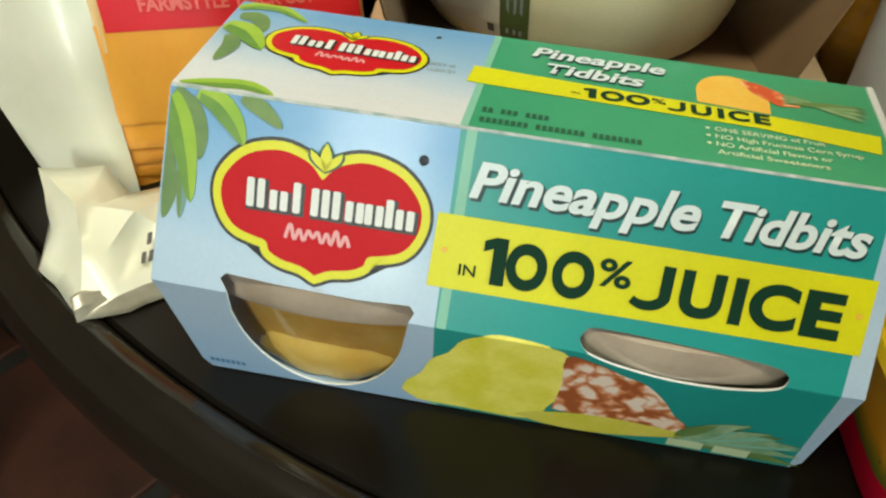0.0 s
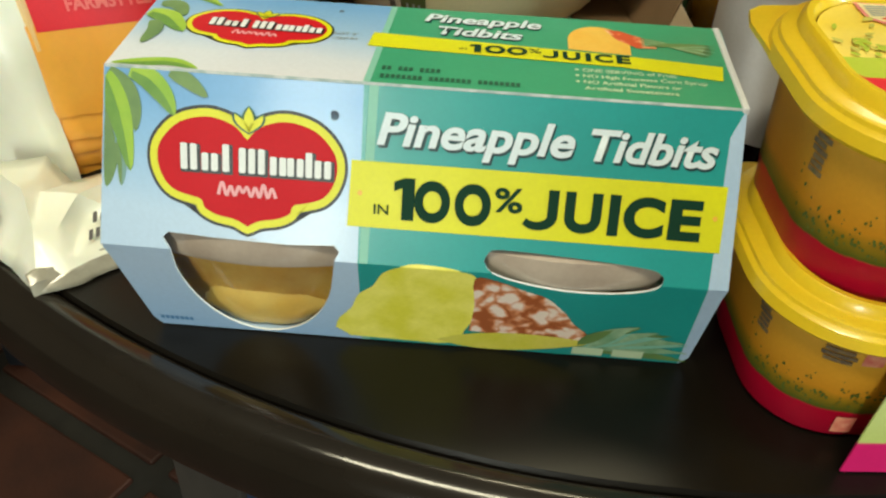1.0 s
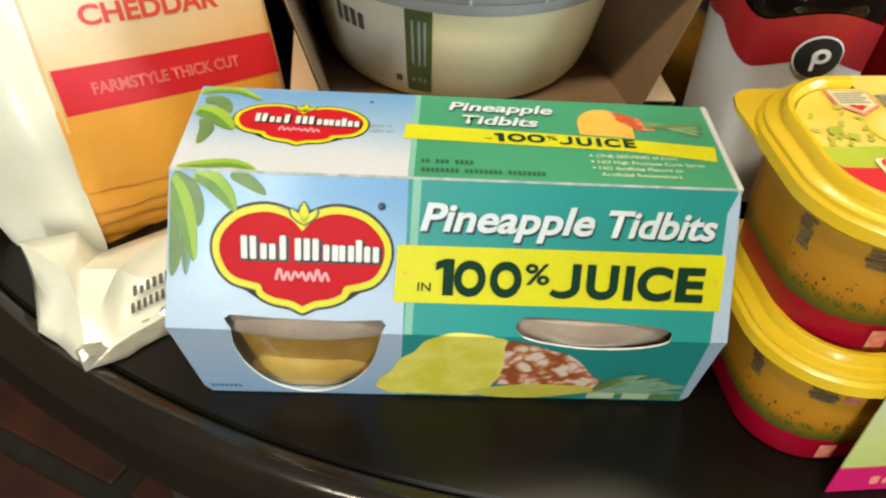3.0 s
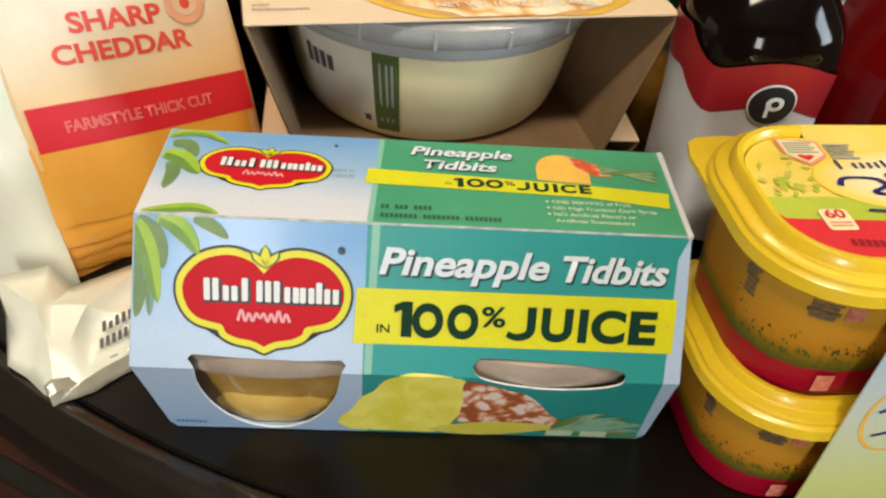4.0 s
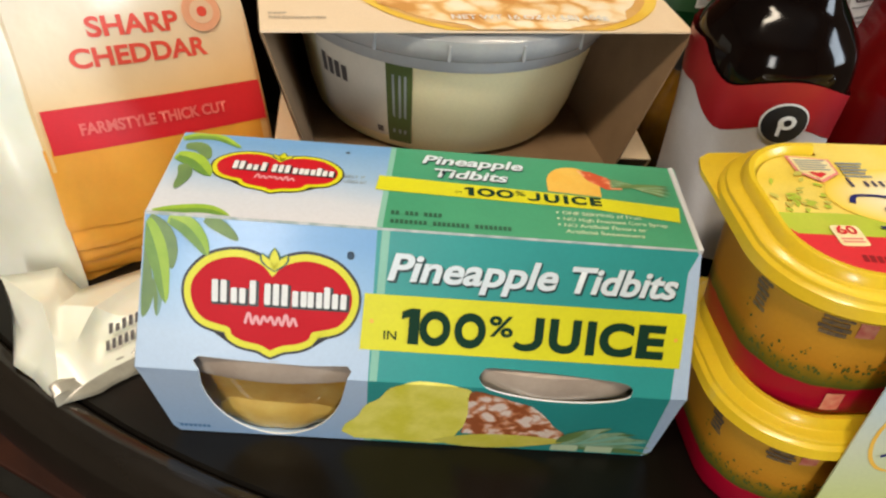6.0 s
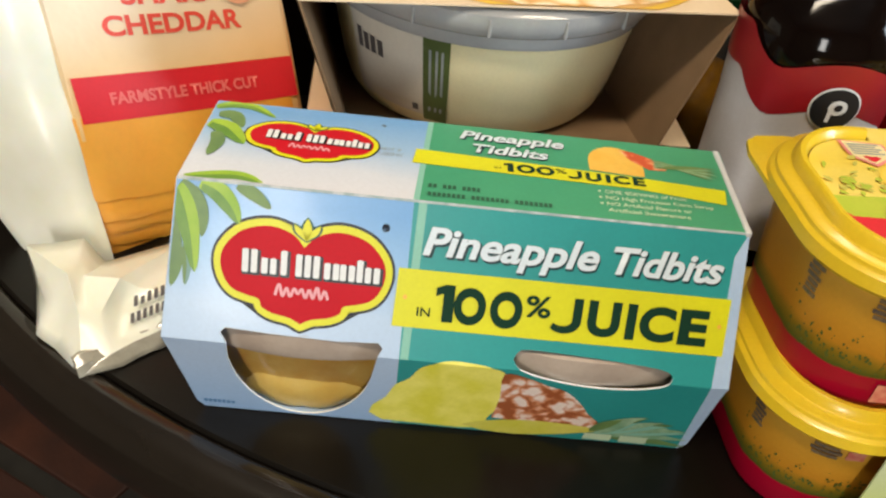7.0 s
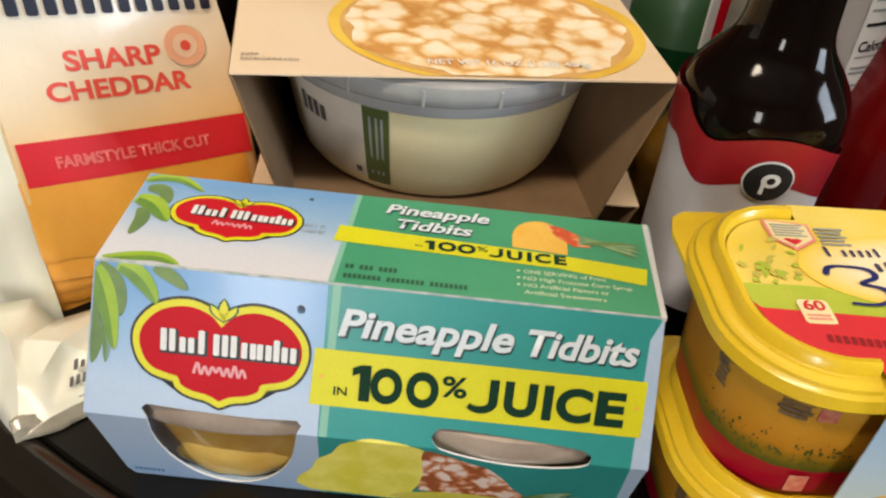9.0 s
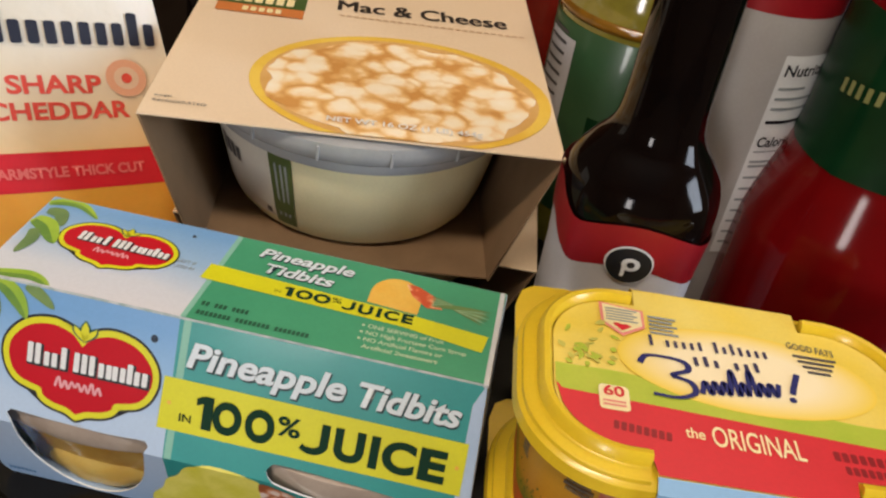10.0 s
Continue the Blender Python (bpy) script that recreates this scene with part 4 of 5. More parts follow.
def pasta_print():
    """Soft pale pasta shapes with golden sauce between them."""
    m = mat("pasta_print", rgb(250, 228, 190), 0.42)
    n, ln = m.node_tree.nodes, m.node_tree.links.new
    tc, no, vo, cr, mx = n.new("ShaderNodeTexCoord"), n.new("ShaderNodeTexNoise"), n.new("ShaderNodeTexVoronoi"), n.new("ShaderNodeValToRGB"), n.new("ShaderNodeMix")
    no.inputs["Scale"].default_value, no.inputs["Detail"].default_value = 75, 3
    ln(tc.outputs["Object"], no.inputs["Vector"])
    mx.data_type = "RGBA"
    mx.inputs[0].default_value = 0.013
    ln(tc.outputs["Object"], mx.inputs[6])
    ln(no.outputs["Color"], mx.inputs[7])
    vo.feature = "SMOOTH_F1"
    vo.inputs["Scale"].default_value, vo.inputs["Smoothness"].default_value = 105, 0.25
    ln(mx.outputs[2], vo.inputs["Vector"])
    e = cr.color_ramp.elements
    while len(e) < 5:
        e.new(0.5)
    for el, (p, c) in zip(e, ((0.0, (255, 246, 224)), (0.40, (252, 236, 204)), (0.52, (247, 216, 166)), (0.62, (234, 188, 120)), (0.76, (212, 154, 82)))):
        el.position, el.color = p, (*rgb(*c), 1)
    ln(vo.outputs["Distance"], cr.inputs[0])
    ln(cr.outputs[0], n["Principled BSDF"].inputs["Base Color"])
    return m


ring = []
for k in range(72):
    a = 2 * math.pi * k / 72
    w = 1 + 0.030 * math.sin(7 * a + 1.3) + 0.022 * math.sin(13 * a) + 0.012 * math.sin(23 * a + 0.6)
    ring.append((0.0858 + 0.0492 * w * math.cos(a), 0.0375 + 0.0388 * w * math.sin(a)))
decal("pasta_picture", bowl, clip_low(ring), mtop, pasta_print(), 0.0006)
TYPE = mat("dark_brown_print", rgb(44, 40, 36), 0.45)
lettering(mac, "Mac & Cheese", (0.0572, 0.1068), (0.1312, 0.1083), 0.0116, mtop, TYPE, 0.0004)
lettering(mac, "Mac & Cheese", (0.0578, 0.1068), (0.1318, 0.1083), 0.0116, mtop, TYPE, 0.00045)
marks(mac, (0.058, 0.1005), (0.139, 0.1005), [0.0010] * 26, mtop, mat("faint_print", rgb(214, 180, 140), 0.5), 0.0004, 0.7)
part_logo = decal("green_logo", mac, quad(0.0070, 0.1005, 0.0438, 0.1300), mtop, mat("olive_logo_print", rgb(58, 92, 40), 0.45, other=rgb(80, 100, 50)), 0.0004)
decal("orange_strip", part_logo, quad(0.0078, 0.0915, 0.0438, 0.1003), mtop, mat("logo_orange_print", rgb(216, 130, 66), 0.45), 0.0004)
marks(part_logo, (0.013, 0.1025), (0.0395, 0.1025), [0.012, 0.008, 0.008, 0.008, 0.008, 0.008], mtop, PALE, 0.0006)
marks(part_logo, (0.018, 0.0935), (0.035, 0.0935), [0.0045] * 5, mtop, PALE, 0.0006)
lettering(mac, "KEEP", (0.0030, 0.0118), (0.0085, 0.0118), 0.0017, mtop, DGREY, 0.0004)
lettering(mac, "REFRIGERATED", (0.0030, 0.0085), (0.0208, 0.0085), 0.0017, mtop, DGREY, 0.0004)
lettering(mac, "NET WT 16 OZ (1 LB) 454g", (0.0612, 0.0062), (0.1150, 0.0062), 0.0034, mtop, WHITE, 0.0016, bold=0.02)


def food_tub(m):
    ob = thing("food_tub", m, "white plastic tub with a frosted lid inside the card sleeve", "food tub", "tubs in the macaroni cartons")
    part("tub_body", lathe([(0.042, 0.0), (0.0478, 0.0008), (0.0505, 0.0040), (0.0530, 0.0105), (0.0590, 0.0365), (0.0594, 0.0385)], 72), TUBW, ob, smooth=True)
    part("lid", lathe([(0.0588, 0.0350), (0.0600, 0.0350), (0.0606, 0.0362), (0.0610, 0.0392), (0.0628, 0.0396), (0.0640, 0.0406), (0.0648, 0.0440), (0.0646, 0.0465), (0.0625, 0.0475), (0.056, 0.0470), (0.0555, 0.0455)], 72), TUBRIM, ob, "frosted clear plastic lid", smooth=True)
    for k in range(16):
        a = 2 * math.pi * (k + 0.5) / 16
        bmk = box((0.0640, -0.0006, 0.0402), (0.0651, 0.0006, 0.0455), 0.0003)
        bmesh.ops.transform(bmk, verts=bmk.verts, matrix=pose(0, 0, 0, 0, 0, math.degrees(a)))
        part("lid_rib", bmk, TUBRIM, ob)

    def side(a, z, lift=0.0):
        r = 0.0505 + min(z - 0.0040, 0.0065) * (0.0025 / 0.0065) + max(0.0, z - 0.0105) * (0.0060 / 0.0260) + lift
        return Vector((r * math.cos(radians(a)), r * math.sin(radians(a)), z))
    cuts = tuple(("x", c) for c in range(200, 300, 4)) + (("y", 0.0105), )
    decal("side_label", ob, quad(205, 0.006, 238, 0.0350), side, mat("cream_label_print", rgb(226, 220, 206), 0.45) if "cream_label_print" not in bpy.data.materials else bpy.data.materials["cream_label_print"], 0.0003, cuts)
    st = decal("green_strip", ob, quad(238, 0.0045, 247.5, 0.0352), side, mat("label_green_print", rgb(84, 100, 52), 0.45) if "label_green_print" not in bpy.data.materials else bpy.data.materials["label_green_print"], 0.0005, cuts)
    for a0 in (240.2, 242.6, 244.6):
        decal("fine_print", st, quad(a0, 0.0085, a0 + 0.9, 0.031), side, GREYP, 0.0007)
    decal("small_mark", ob, quad(233.5, 0.0075, 236, 0.0100), side, DGREY, 0.0006)
    marks(ob, (208, 0.0225), (222, 0.0225), [0.007, 0.006, 0.006, 0.0055], side, DGREY, 0.0006)
    return ob


food_tub(UP @ pose(0.0722, 0.0622, 0.0008) @ Matrix.Diagonal((1, 1, 1.13, 1)))
food_tub(LOW @ pose(0.0745, 0.0700, 0.0008) @ Matrix.Diagonal((1, 1, 0.88, 1)))

# ---- spread tubs and their sleeve ----
SPREAD = pose(0.2187, 0.0118, 0.0005) @ pose(0, 0, 0, 0, 0, 4.8)
LW, LD, LR, UNIT = 0.1148, 0.0728, 0.0275, 0.0468


TAGP = mat("soft_pink_print", rgb(226, 120, 104), 0.45, other=rgb(236, 160, 132), scale=500, amount=1.0)
PRINTG = mat("grey_fine_print", rgb(112, 98, 84), 0.45, other=rgb(150, 124, 82), scale=900, amount=1.0)
SPECK = mat("herb_speck_print", rgb(74, 92, 36), 0.45, other=rgb(104, 112, 40), scale=200)


def spread_tub(m):
    ob = thing("spread_tub", m, "oval plastic spread tub with a yellow lid and red base", "spread tub", "stacked spread tubs")
    prof = [(-0.0095, 0.0), (-0.0070, 0.0004), (-0.0062, 0.0016), (-0.0057, 0.0085), (-0.0055, 0.0092), (-0.0038, 0.0405)]
    part("tub_body", loft([[(x, y, z) for x, y in rrect(LW + 2 * d, LD + 2 * d, LR + d, 14)] for d, z in prof]), TUBART, ob, smooth=True)
    lid_prof = [(-0.0046, 0.0372), (0.0002, 0.0366), (0.0012, 0.0378), (0.0006, 0.0408), (-0.0012, 0.0422), (-0.0030, 0.0426), (-0.0100, 0.0428)]
    lid = part("lid", loft([[(x, y, z) for x, y in rrect(LW + 2 * d, LD + 2 * d, LR + d, 14)] for d, z in lid_prof], cap0=False), LIDY, ob, "glossy yellow plastic lid", smooth=True)
    ridge = [(-0.0084, 0.0426), (-0.0080, 0.0452), (-0.0071, 0.0465), (-0.0056, 0.0467), (-0.0047, 0.0458), (-0.0042, 0.0437), (-0.0034, 0.0432), (-0.0018, 0.0431), (-0.0008, 0.0426), (-0.0004, 0.0412)]
    for sgn in (-1, 1):
        line = []
        xs = [0.0255 + (LW / 2 - LR - 0.0255) * i / 6 for i in range(6)]
        line += [((x, -LD / 2), (0, -1)) for x in xs]
        for cx, cy, a0 in ((LW / 2 - LR, -(LD / 2 - LR), -90), (LW / 2 - LR, LD / 2 - LR, 0)):
            line += [((cx + LR * math.cos(radians(a0 + 90 * i / 16)), cy + LR * math.sin(radians(a0 + 90 * i / 16))), (math.cos(radians(a0 + 90 * i / 16)), math.sin(radians(a0 + 90 * i / 16)))) for i in range(17)]
        line += [((x, LD / 2), (0, 1)) for x in xs[::-1]]
        loops = []
        for (px, py), (nx, ny) in line:
            loops.append([(sgn * (px + nx * d), py + ny * d, z) for d, z in ridge])
        bmr = loft(loops, True, True, True)
        bmesh.ops.recalc_face_normals(bmr, faces=bmr.faces)
        part("raised_rim", bmr, LIDY, lid, "raised double rim", smooth=True)
    bmt = bmesh.new()
    tabp = [(-0.0560, -0.004), (-0.0583, 0.012), (-0.0585, 0.0270), (-0.0568, 0.0338), (-0.0530, 0.0368), (-0.0440, 0.0375), (-0.0360, 0.0366), (-0.0400, 0.0290)]
    top_v = [bmt.verts.new((x, y, 0.0392)) for x, y in tabp]
    bot_v = [bmt.verts.new((x, y, 0.0378)) for x, y in tabp]
    bmt.faces.new(top_v[::-1])
    bmt.faces.new(bot_v)
    for i in range(len(tabp)):
        j = (i + 1) % len(tabp)
        bmt.faces.new((top_v[i], top_v[j], bot_v[j], bot_v[i]))
    part("pull_tab", bmt, LIDY, lid)

    def wall(s, z, lift=0.0):
        """Along the front-left curve of the tub: s runs from the side to the front."""
        d = -0.0055 + (z - 0.0092) * (0.0017 / 0.0313) + lift
        a = radians(180 + s)
        r = LR + d
        if s <= 90:
            return Vector((-(LW / 2 - LR) + r * math.cos(a), -(LD / 2 - LR) + r * math.sin(a), z))
        x = -(LW / 2 - LR) + (s - 90) * 0.0006
        return Vector((x, -(LD / 2 - LR) - r, z))
    rg = random.Random(3)
    for s0, w, n, top, pitch in ((8, 14, 8, 0.0356, 0.0016), (54, 21, 6, 0.0362, 0.0015)):
        for k in range(n):
            z0 = top - pitch * k - (0.0001 * k if n == 6 else 0)
            decal("fine_print", ob, quad(s0 + rg.uniform(0, 3), z0, s0 + w - rg.uniform(0, 4), z0 + 0.0012), wall, PRINTG, 0.0004, tuple(("x", s0 + 3 * i) for i in range(1, 9)))
    decal("pink_tag", ob, quad(78, 0.0290, 90, 0.0365), wall, TAGP, 0.0004, (("x", 82), ("x", 86)))
    decal("pink_tag", ob, quad(80, 0.0035, 92, 0.0095), wall, TAGP, 0.0006, (("x", 84), ("x", 88)))
    for k in range(130):
        s0, z0 = rg.uniform(5, 125), 0.0125 + abs(rg.gauss(0, 0.0046))
        q = rg.uniform(0.4, 1.3)
        decal("leaf_speck", ob, ellipse(s0, z0, 0.95 * q, 0.00050 * q, 7, rg.uniform(-0.01, 0.01)), wall, SPECK, 0.00045)
    return ob


low_tub = spread_tub(SPREAD @ pose(0, -0.0035, 0))
copy_thing(low_tub, SPREAD @ pose(0, 0, 0.0432) @ Matrix.Diagonal((1, 1, 1.077, 1)))
ZP = UNIT + 0.0441
sleeve = thing("card_sleeve", SPREAD, "printed card sleeve wrapped round two spread tubs", "card sleeve")


def ltop(x, y, lift=0.0):
    return Vector((x, y, ZP + lift))


XN = 0.0244
yl = LD / 2 - 0.0010
panel_pts = [(XN, -yl), (XN, -LD / 2 + 0.0086)] + [q for q in rrect(LW - 0.0172, LD - 0.0172, LR - 0.0086, 12)[39:]] + [q for q in rrect(LW - 0.0172, LD - 0.0172, LR - 0.0086, 12)[:13]] + [(XN, LD / 2 - 0.0086), (XN, yl), (-XN, yl), (-XN, LD / 2 - 0.0086)] + [q for q in rrect(LW - 0.0172, LD - 0.0172, LR - 0.0086, 12)[13:39]] + [(-XN, -LD / 2 + 0.0086), (-XN, -yl)]
tp = decal("top_panel", sleeve, panel_pts, ltop, SUNNY, 0.0, label="yellow printed top panel")


def clip_panel(pts, xlim=0.0485):
    """Keeps a printed shape within the oval top panel."""
    out = []
    for x, y in pts:
        w, d, r = LW / 2 - 0.0090, LD / 2 - 0.0090, LR - 0.0090
        x = max(-w, min(w, x))
        if abs(x) > w - r:
            e = math.sqrt(max(0, r * r - (abs(x) - (w - r)) ** 2)) + d - r
        else:
            e = d
        if abs(x) <= XN - 0.0002:
            e = yl - 0.0002
        out.append((x, max(-e, min(e, y))))
    return out


def strip_between(f0, f1, n=60):
    xs = [-0.0484 + 0.0968 * i / n for i in range(n + 1)]
    return clip_panel([(x, f0(x)) for x in xs] + [(x, f1(x)) for x in xs[::-1]])


decal("green_field", tp, strip_between(lambda x: -0.03, lambda x: -0.0045 - 0.075 * x + 0.0006 * math.sin(x * 160)), ltop, LIME, 0.0002)
decal("red_field", tp, strip_between(lambda x: -0.06, lambda x: -0.0134 - 0.048 * x), ltop, REDHOT, 0.0005)


def glow_print(cx, cy, a, b):
    """Pale in the middle, warm yellow at the rim of an oval."""
    m = mat("sun_glow_print", rgb(252, 218, 110), 0.42)
    n, ln = m.node_tree.nodes, m.node_tree.links.new
    tc, mp, vm, cr = n.new("ShaderNodeTexCoord"), n.new("ShaderNodeMapping"), n.new("ShaderNodeVectorMath"), n.new("ShaderNodeValToRGB")
    mp.inputs["Location"].default_value, mp.inputs["Scale"].default_value = (-cx / a, -cy / b, 0), (1 / a, 1 / b, 0)
    vm.operation = "LENGTH"
    ln(tc.outputs["Object"], mp.inputs["Vector"])
    ln(mp.outputs["Vector"], vm.inputs[0])
    ln(vm.outputs["Value"], cr.inputs[0])
    e = cr.color_ramp.elements
    e[0].position, e[0].color = 0.55, (*rgb(254, 238, 196), 1)
    e[1].position, e[1].color = 1.0, (*rgb(246, 212, 66), 1)
    ln(cr.outputs[0], n["Principled BSDF"].inputs["Base Color"])
    return m


decal("sun_glow", tp, clip_panel(ellipse(0.0050, 0.0062, 0.0360, 0.0160, 64)), ltop, glow_print(0.0050, 0.0062, 0.0362, 0.0162), 0.0003)
hs = decal("heart_shield", tp, [(-0.0352, 0.0268), (-0.0222, 0.0252), (-0.0222, 0.0178), (-0.0290, 0.0130), (-0.0348, 0.0178)], ltop, PINKP, 0.0005)
decal("heart_shield", hs, [(-0.0343, 0.0261), (-0.0230, 0.0246), (-0.0230, 0.0182), (-0.0290, 0.0141), (-0.0340, 0.0182)], ltop, PALE, 0.0006)
decal("heart", hs, [(-0.0316, 0.0176), (-0.0302, 0.0182), (-0.0290, 0.0176), (-0.0276, 0.0180), (-0.0262, 0.0172), (-0.0290, 0.0150)], ltop, REDHOT, 0.0007)
for k in range(5):
    decal("fine_print", hs, quad(-0.0334, 0.0190 + 0.0012 * k, -0.0242 - 0.0012 * (k % 2), 0.0196 + 0.0012 * k), ltop, GREYP, 0.0007)
    decal("fine_print", tp, quad(-0.0210, 0.0160 + 0.0017 * k, -0.0128 - 0.0012 * (k % 2), 0.0169 + 0.0017 * k), ltop, GREYP, 0.0006)
BROWN = mat("brown_lettering_print", rgb(60, 56, 92), 0.45)
marks(tp, (-0.0222, 0.0108), (0.0128, 0.0128), [0.0044, 0, 0.0028, 0.0028, 0.0028, 0.0028, 0.0036, 0, 0.0044, 0.0028, 0.0044, 0.0034, 0.0028, 0.0028, 0.0028], ltop, BROWN, 0.0007, 0.42)
marks(tp, (-0.0105, 0.0052), (0.0095, 0.0066), [0.0034, 0.0040, 0.0028, 0, 0.0028, 0.0028, 0.0036], ltop, BROWN, 0.0007, 0.42)
ribbon(tp, [(-0.0252, 0.0030), (-0.0232, 0.0062), (-0.0180, 0.0068), (-0.0128, 0.0058), (-0.0120, 0.0028), (-0.0165, 0.0000), (-0.0118, -0.0018), (-0.0112, -0.0056), (-0.0160, -0.0082), (-0.0226, -0.0080)], 0.0018, ltop, NAVY, 0.0007)
wavy = [(-0.0092 + 0.0013 * k, -0.0054 + 0.00022 * k + ((0.0094 if k in (7, 11) else 0.0046) if k % 2 else 0.0)) for k in range(18)]
ribbon(tp, wavy, 0.0015, ltop, NAVY, 0.00074)
ribbon(tp, [(0.0192, 0.0082), (0.0172, 0.0030), (0.0162, 0.0000)], 0.0018, ltop, NAVY, 0.0007)
decal("printed_stroke", tp, ellipse(0.0158, -0.0022, 0.0010, 0.0010, 12), ltop, NAVY, 0.0007)
tag = decal("calorie_tag", tp, rrect(0.0080, 0.0088, 0.0012, 4, -0.0333, -0.0120), ltop, PALE, 0.0007)
lettering(tag, "60", (-0.0361, -0.0115), (-0.0306, -0.0115), 0.0036, ltop, REDHOT, 0.0009, bold=0.02)
for k in range(2):
    decal("fine_print", tag, quad(-0.0364, -0.0138 - 0.0013 * k, -0.0304, -0.0132 - 0.0013 * k), ltop, PINKP, 0.0009)
lettering(tp, "the", (-0.0160, -0.0218), (-0.0110, -0.0218), 0.0036, ltop, PALE, 0.0008, bold=0.015)
lettering(tp, "ORIGINAL", (-0.0092, -0.0232), (0.0142, -0.0236), 0.0068, ltop, PALE, 0.0008, bold=0.01)
marks(tp, (-0.0345, -0.0225), (-0.0195, -0.0240), [0.0028] * 8, ltop, LABELR, 0.0006)
marks(tp, (0.0215, -0.0215), (0.0370, -0.0215), [0.0030] * 7, ltop, LABELR, 0.0006)
marks(tp, (0.0235, -0.0255), (0.0350, -0.0255), [0.0026] * 6, ltop, LABELR, 0.0006)
lettering(tp, "GOOD FATS", (0.0190, 0.0192), (0.0325, 0.0182), 0.0028, ltop, DGREY, 0.0006, bold=0.01)
for k in range(4):
    decal("fine_print", tp, quad(0.0200 + 0.001 * k, 0.0158 - 0.0020 * k, 0.0325 - 0.001 * k, 0.0168 - 0.0020 * k), ltop, DGREY, 0.0006)
MUTED = mat("muted_leaf_print", rgb(196, 190, 80), 0.42, other=rgb(214, 204, 96), scale=120)
rng = random.Random(8)
for k in range(26):
    decal("printed_leaf", tp, clip_panel(leaf(rng.uniform(-0.046, -0.032), abs(rng.gauss(0, 0.007)), rng.uniform(0.002, 0.004), rng.uniform(0.001, 0.002), rng.uniform(0, 360), 0)), ltop, LIME if k % 2 else MUTED, 0.0005 + 0.00001 * k)
# folded front and back of the sleeve
FRONTART = mat("sleeve_front_print", (0.5, 0.6, 0.7), 0.38, ramp=[(0.0, rgb(214, 30, 110)), (0.0105, rgb(214, 30, 110)), (0.011, rgb(196, 208, 120)), (0.022, rgb(204, 214, 136)), (0.045, rgb(208, 214, 186)), (0.07, rgb(180, 204, 220)), (0.09, rgb(140, 184, 220))], warp=0.0, coat=0.3)
yf, yk = -LD / 2 - 0.0064, LD / 2 + 0.0020


def sfront(x, z, lift=0.0):
    return Vector((x, yf + 0.004 - 0.005 * (ZP - 0.002 - z) / (ZP - 0.0022) - lift, z))


bm = bmesh.new()
pts3 = [(-XN, -yl, ZP), (XN, -yl, ZP), (XN, yf + 0.004, ZP - 0.002), (-XN, yf + 0.004, ZP - 0.002)]
bm.faces.new([bm.verts.new(p) for p in pts3])
bm.faces.new([bm.verts.new(p) for p in [(-XN, yf + 0.004, ZP - 0.002), (XN, yf + 0.004, ZP - 0.002), (0.0335, yf - 0.001, 0.0002), (-0.0335, yf - 0.001, 0.0002)]])
bmesh.ops.remove_doubles(bm, verts=bm.verts, dist=1e-6)
fp = part("front_panel", bm, FRONTART, sleeve, "pale blue and magenta front panel")
sm = fp.modifiers.new("board", "SOLIDIFY")
sm.thickness = 0.0005
bm = bmesh.new()
bm.faces.new([bm.verts.new(p) for p in [(-XN, yl, ZP), (XN, yl, ZP), (XN, yk, ZP - 0.002), (-XN, yk, ZP - 0.002)]])
bm.faces.new([bm.verts.new(p) for p in [(-XN, yk, ZP - 0.002), (XN, yk, ZP - 0.002), (XN, yk, 0.0002), (-XN, yk, 0.0002)]])
bmesh.ops.remove_doubles(bm, verts=bm.verts, dist=1e-6)
part("back_panel", bm, SUNNY, sleeve)
decal("heart_shield", fp, [(-0.0225, 0.0865), (-0.0120, 0.0865), (-0.0120, 0.0790), (-0.0170, 0.0750), (-0.0225, 0.0790)], sfront, GREYP, 0.0006)
for k in range(5):
    decal("fine_print", fp, quad(-0.0100, 0.0775 + 0.0019 * k, 0.0010 - 0.001 * (k % 3), 0.0786 + 0.0019 * k), sfront, mat("blue_fine_print", rgb(60, 110, 190), 0.45) if k == 0 else bpy.data.materials["blue_fine_print"], 0.0006)
ribbon(fp, ellipse(-0.0140, 0.0470, 0.0090, 0.0120, 20, 0, 60, 330), 0.0012, sfront, ORANGEP, 0.0006)
ribbon(fp, [(-0.0200, 0.0500), (-0.0120, 0.0530), (-0.0140, 0.0470), (-0.0090, 0.0440), (-0.0190, 0.0410)], 0.0013, sfront, NAVY, 0.0008)
marks(fp, (-0.0220, 0.0030), (0.0100, 0.0030), [0.0035, 0.0025, 0.0035, 0, 0.0035, 0.0035, 0.0035, 0.0035], sfront, PINKP, 0.0006)

# ---- bottles and jars behind ----
bottle = thing("sauce_bottle", pose(0.1920, 0.0900, 0.0), "dark glass sauce bottle with a red and white label", "bottle")
part("glass", lathe(smoothed([(0.022, 0.0), (0.0245, 0.002), (0.0255, 0.02), (0.0251, 0.07), (0.0253, 0.080), (0.0261, 0.087), (0.0266, 0.095), (0.0263, 0.103), (0.0246, 0.1095), (0.0205, 0.1160), (0.0164, 0.1215), (0.0142, 0.1270), (0.0134, 0.136), (0.0131, 0.150), (0.0126, 0.185), (0.0127, 0.1855), (0.0127, 0.190)], 5), 72, square=0.12), GLASSB, bottle, smooth=True)
part("cap", lathe([(0.0135, 0.188), (0.0138, 0.189), (0.0138, 0.206), (0.0125, 0.208)], 40), BLACK, bottle, smooth=True)


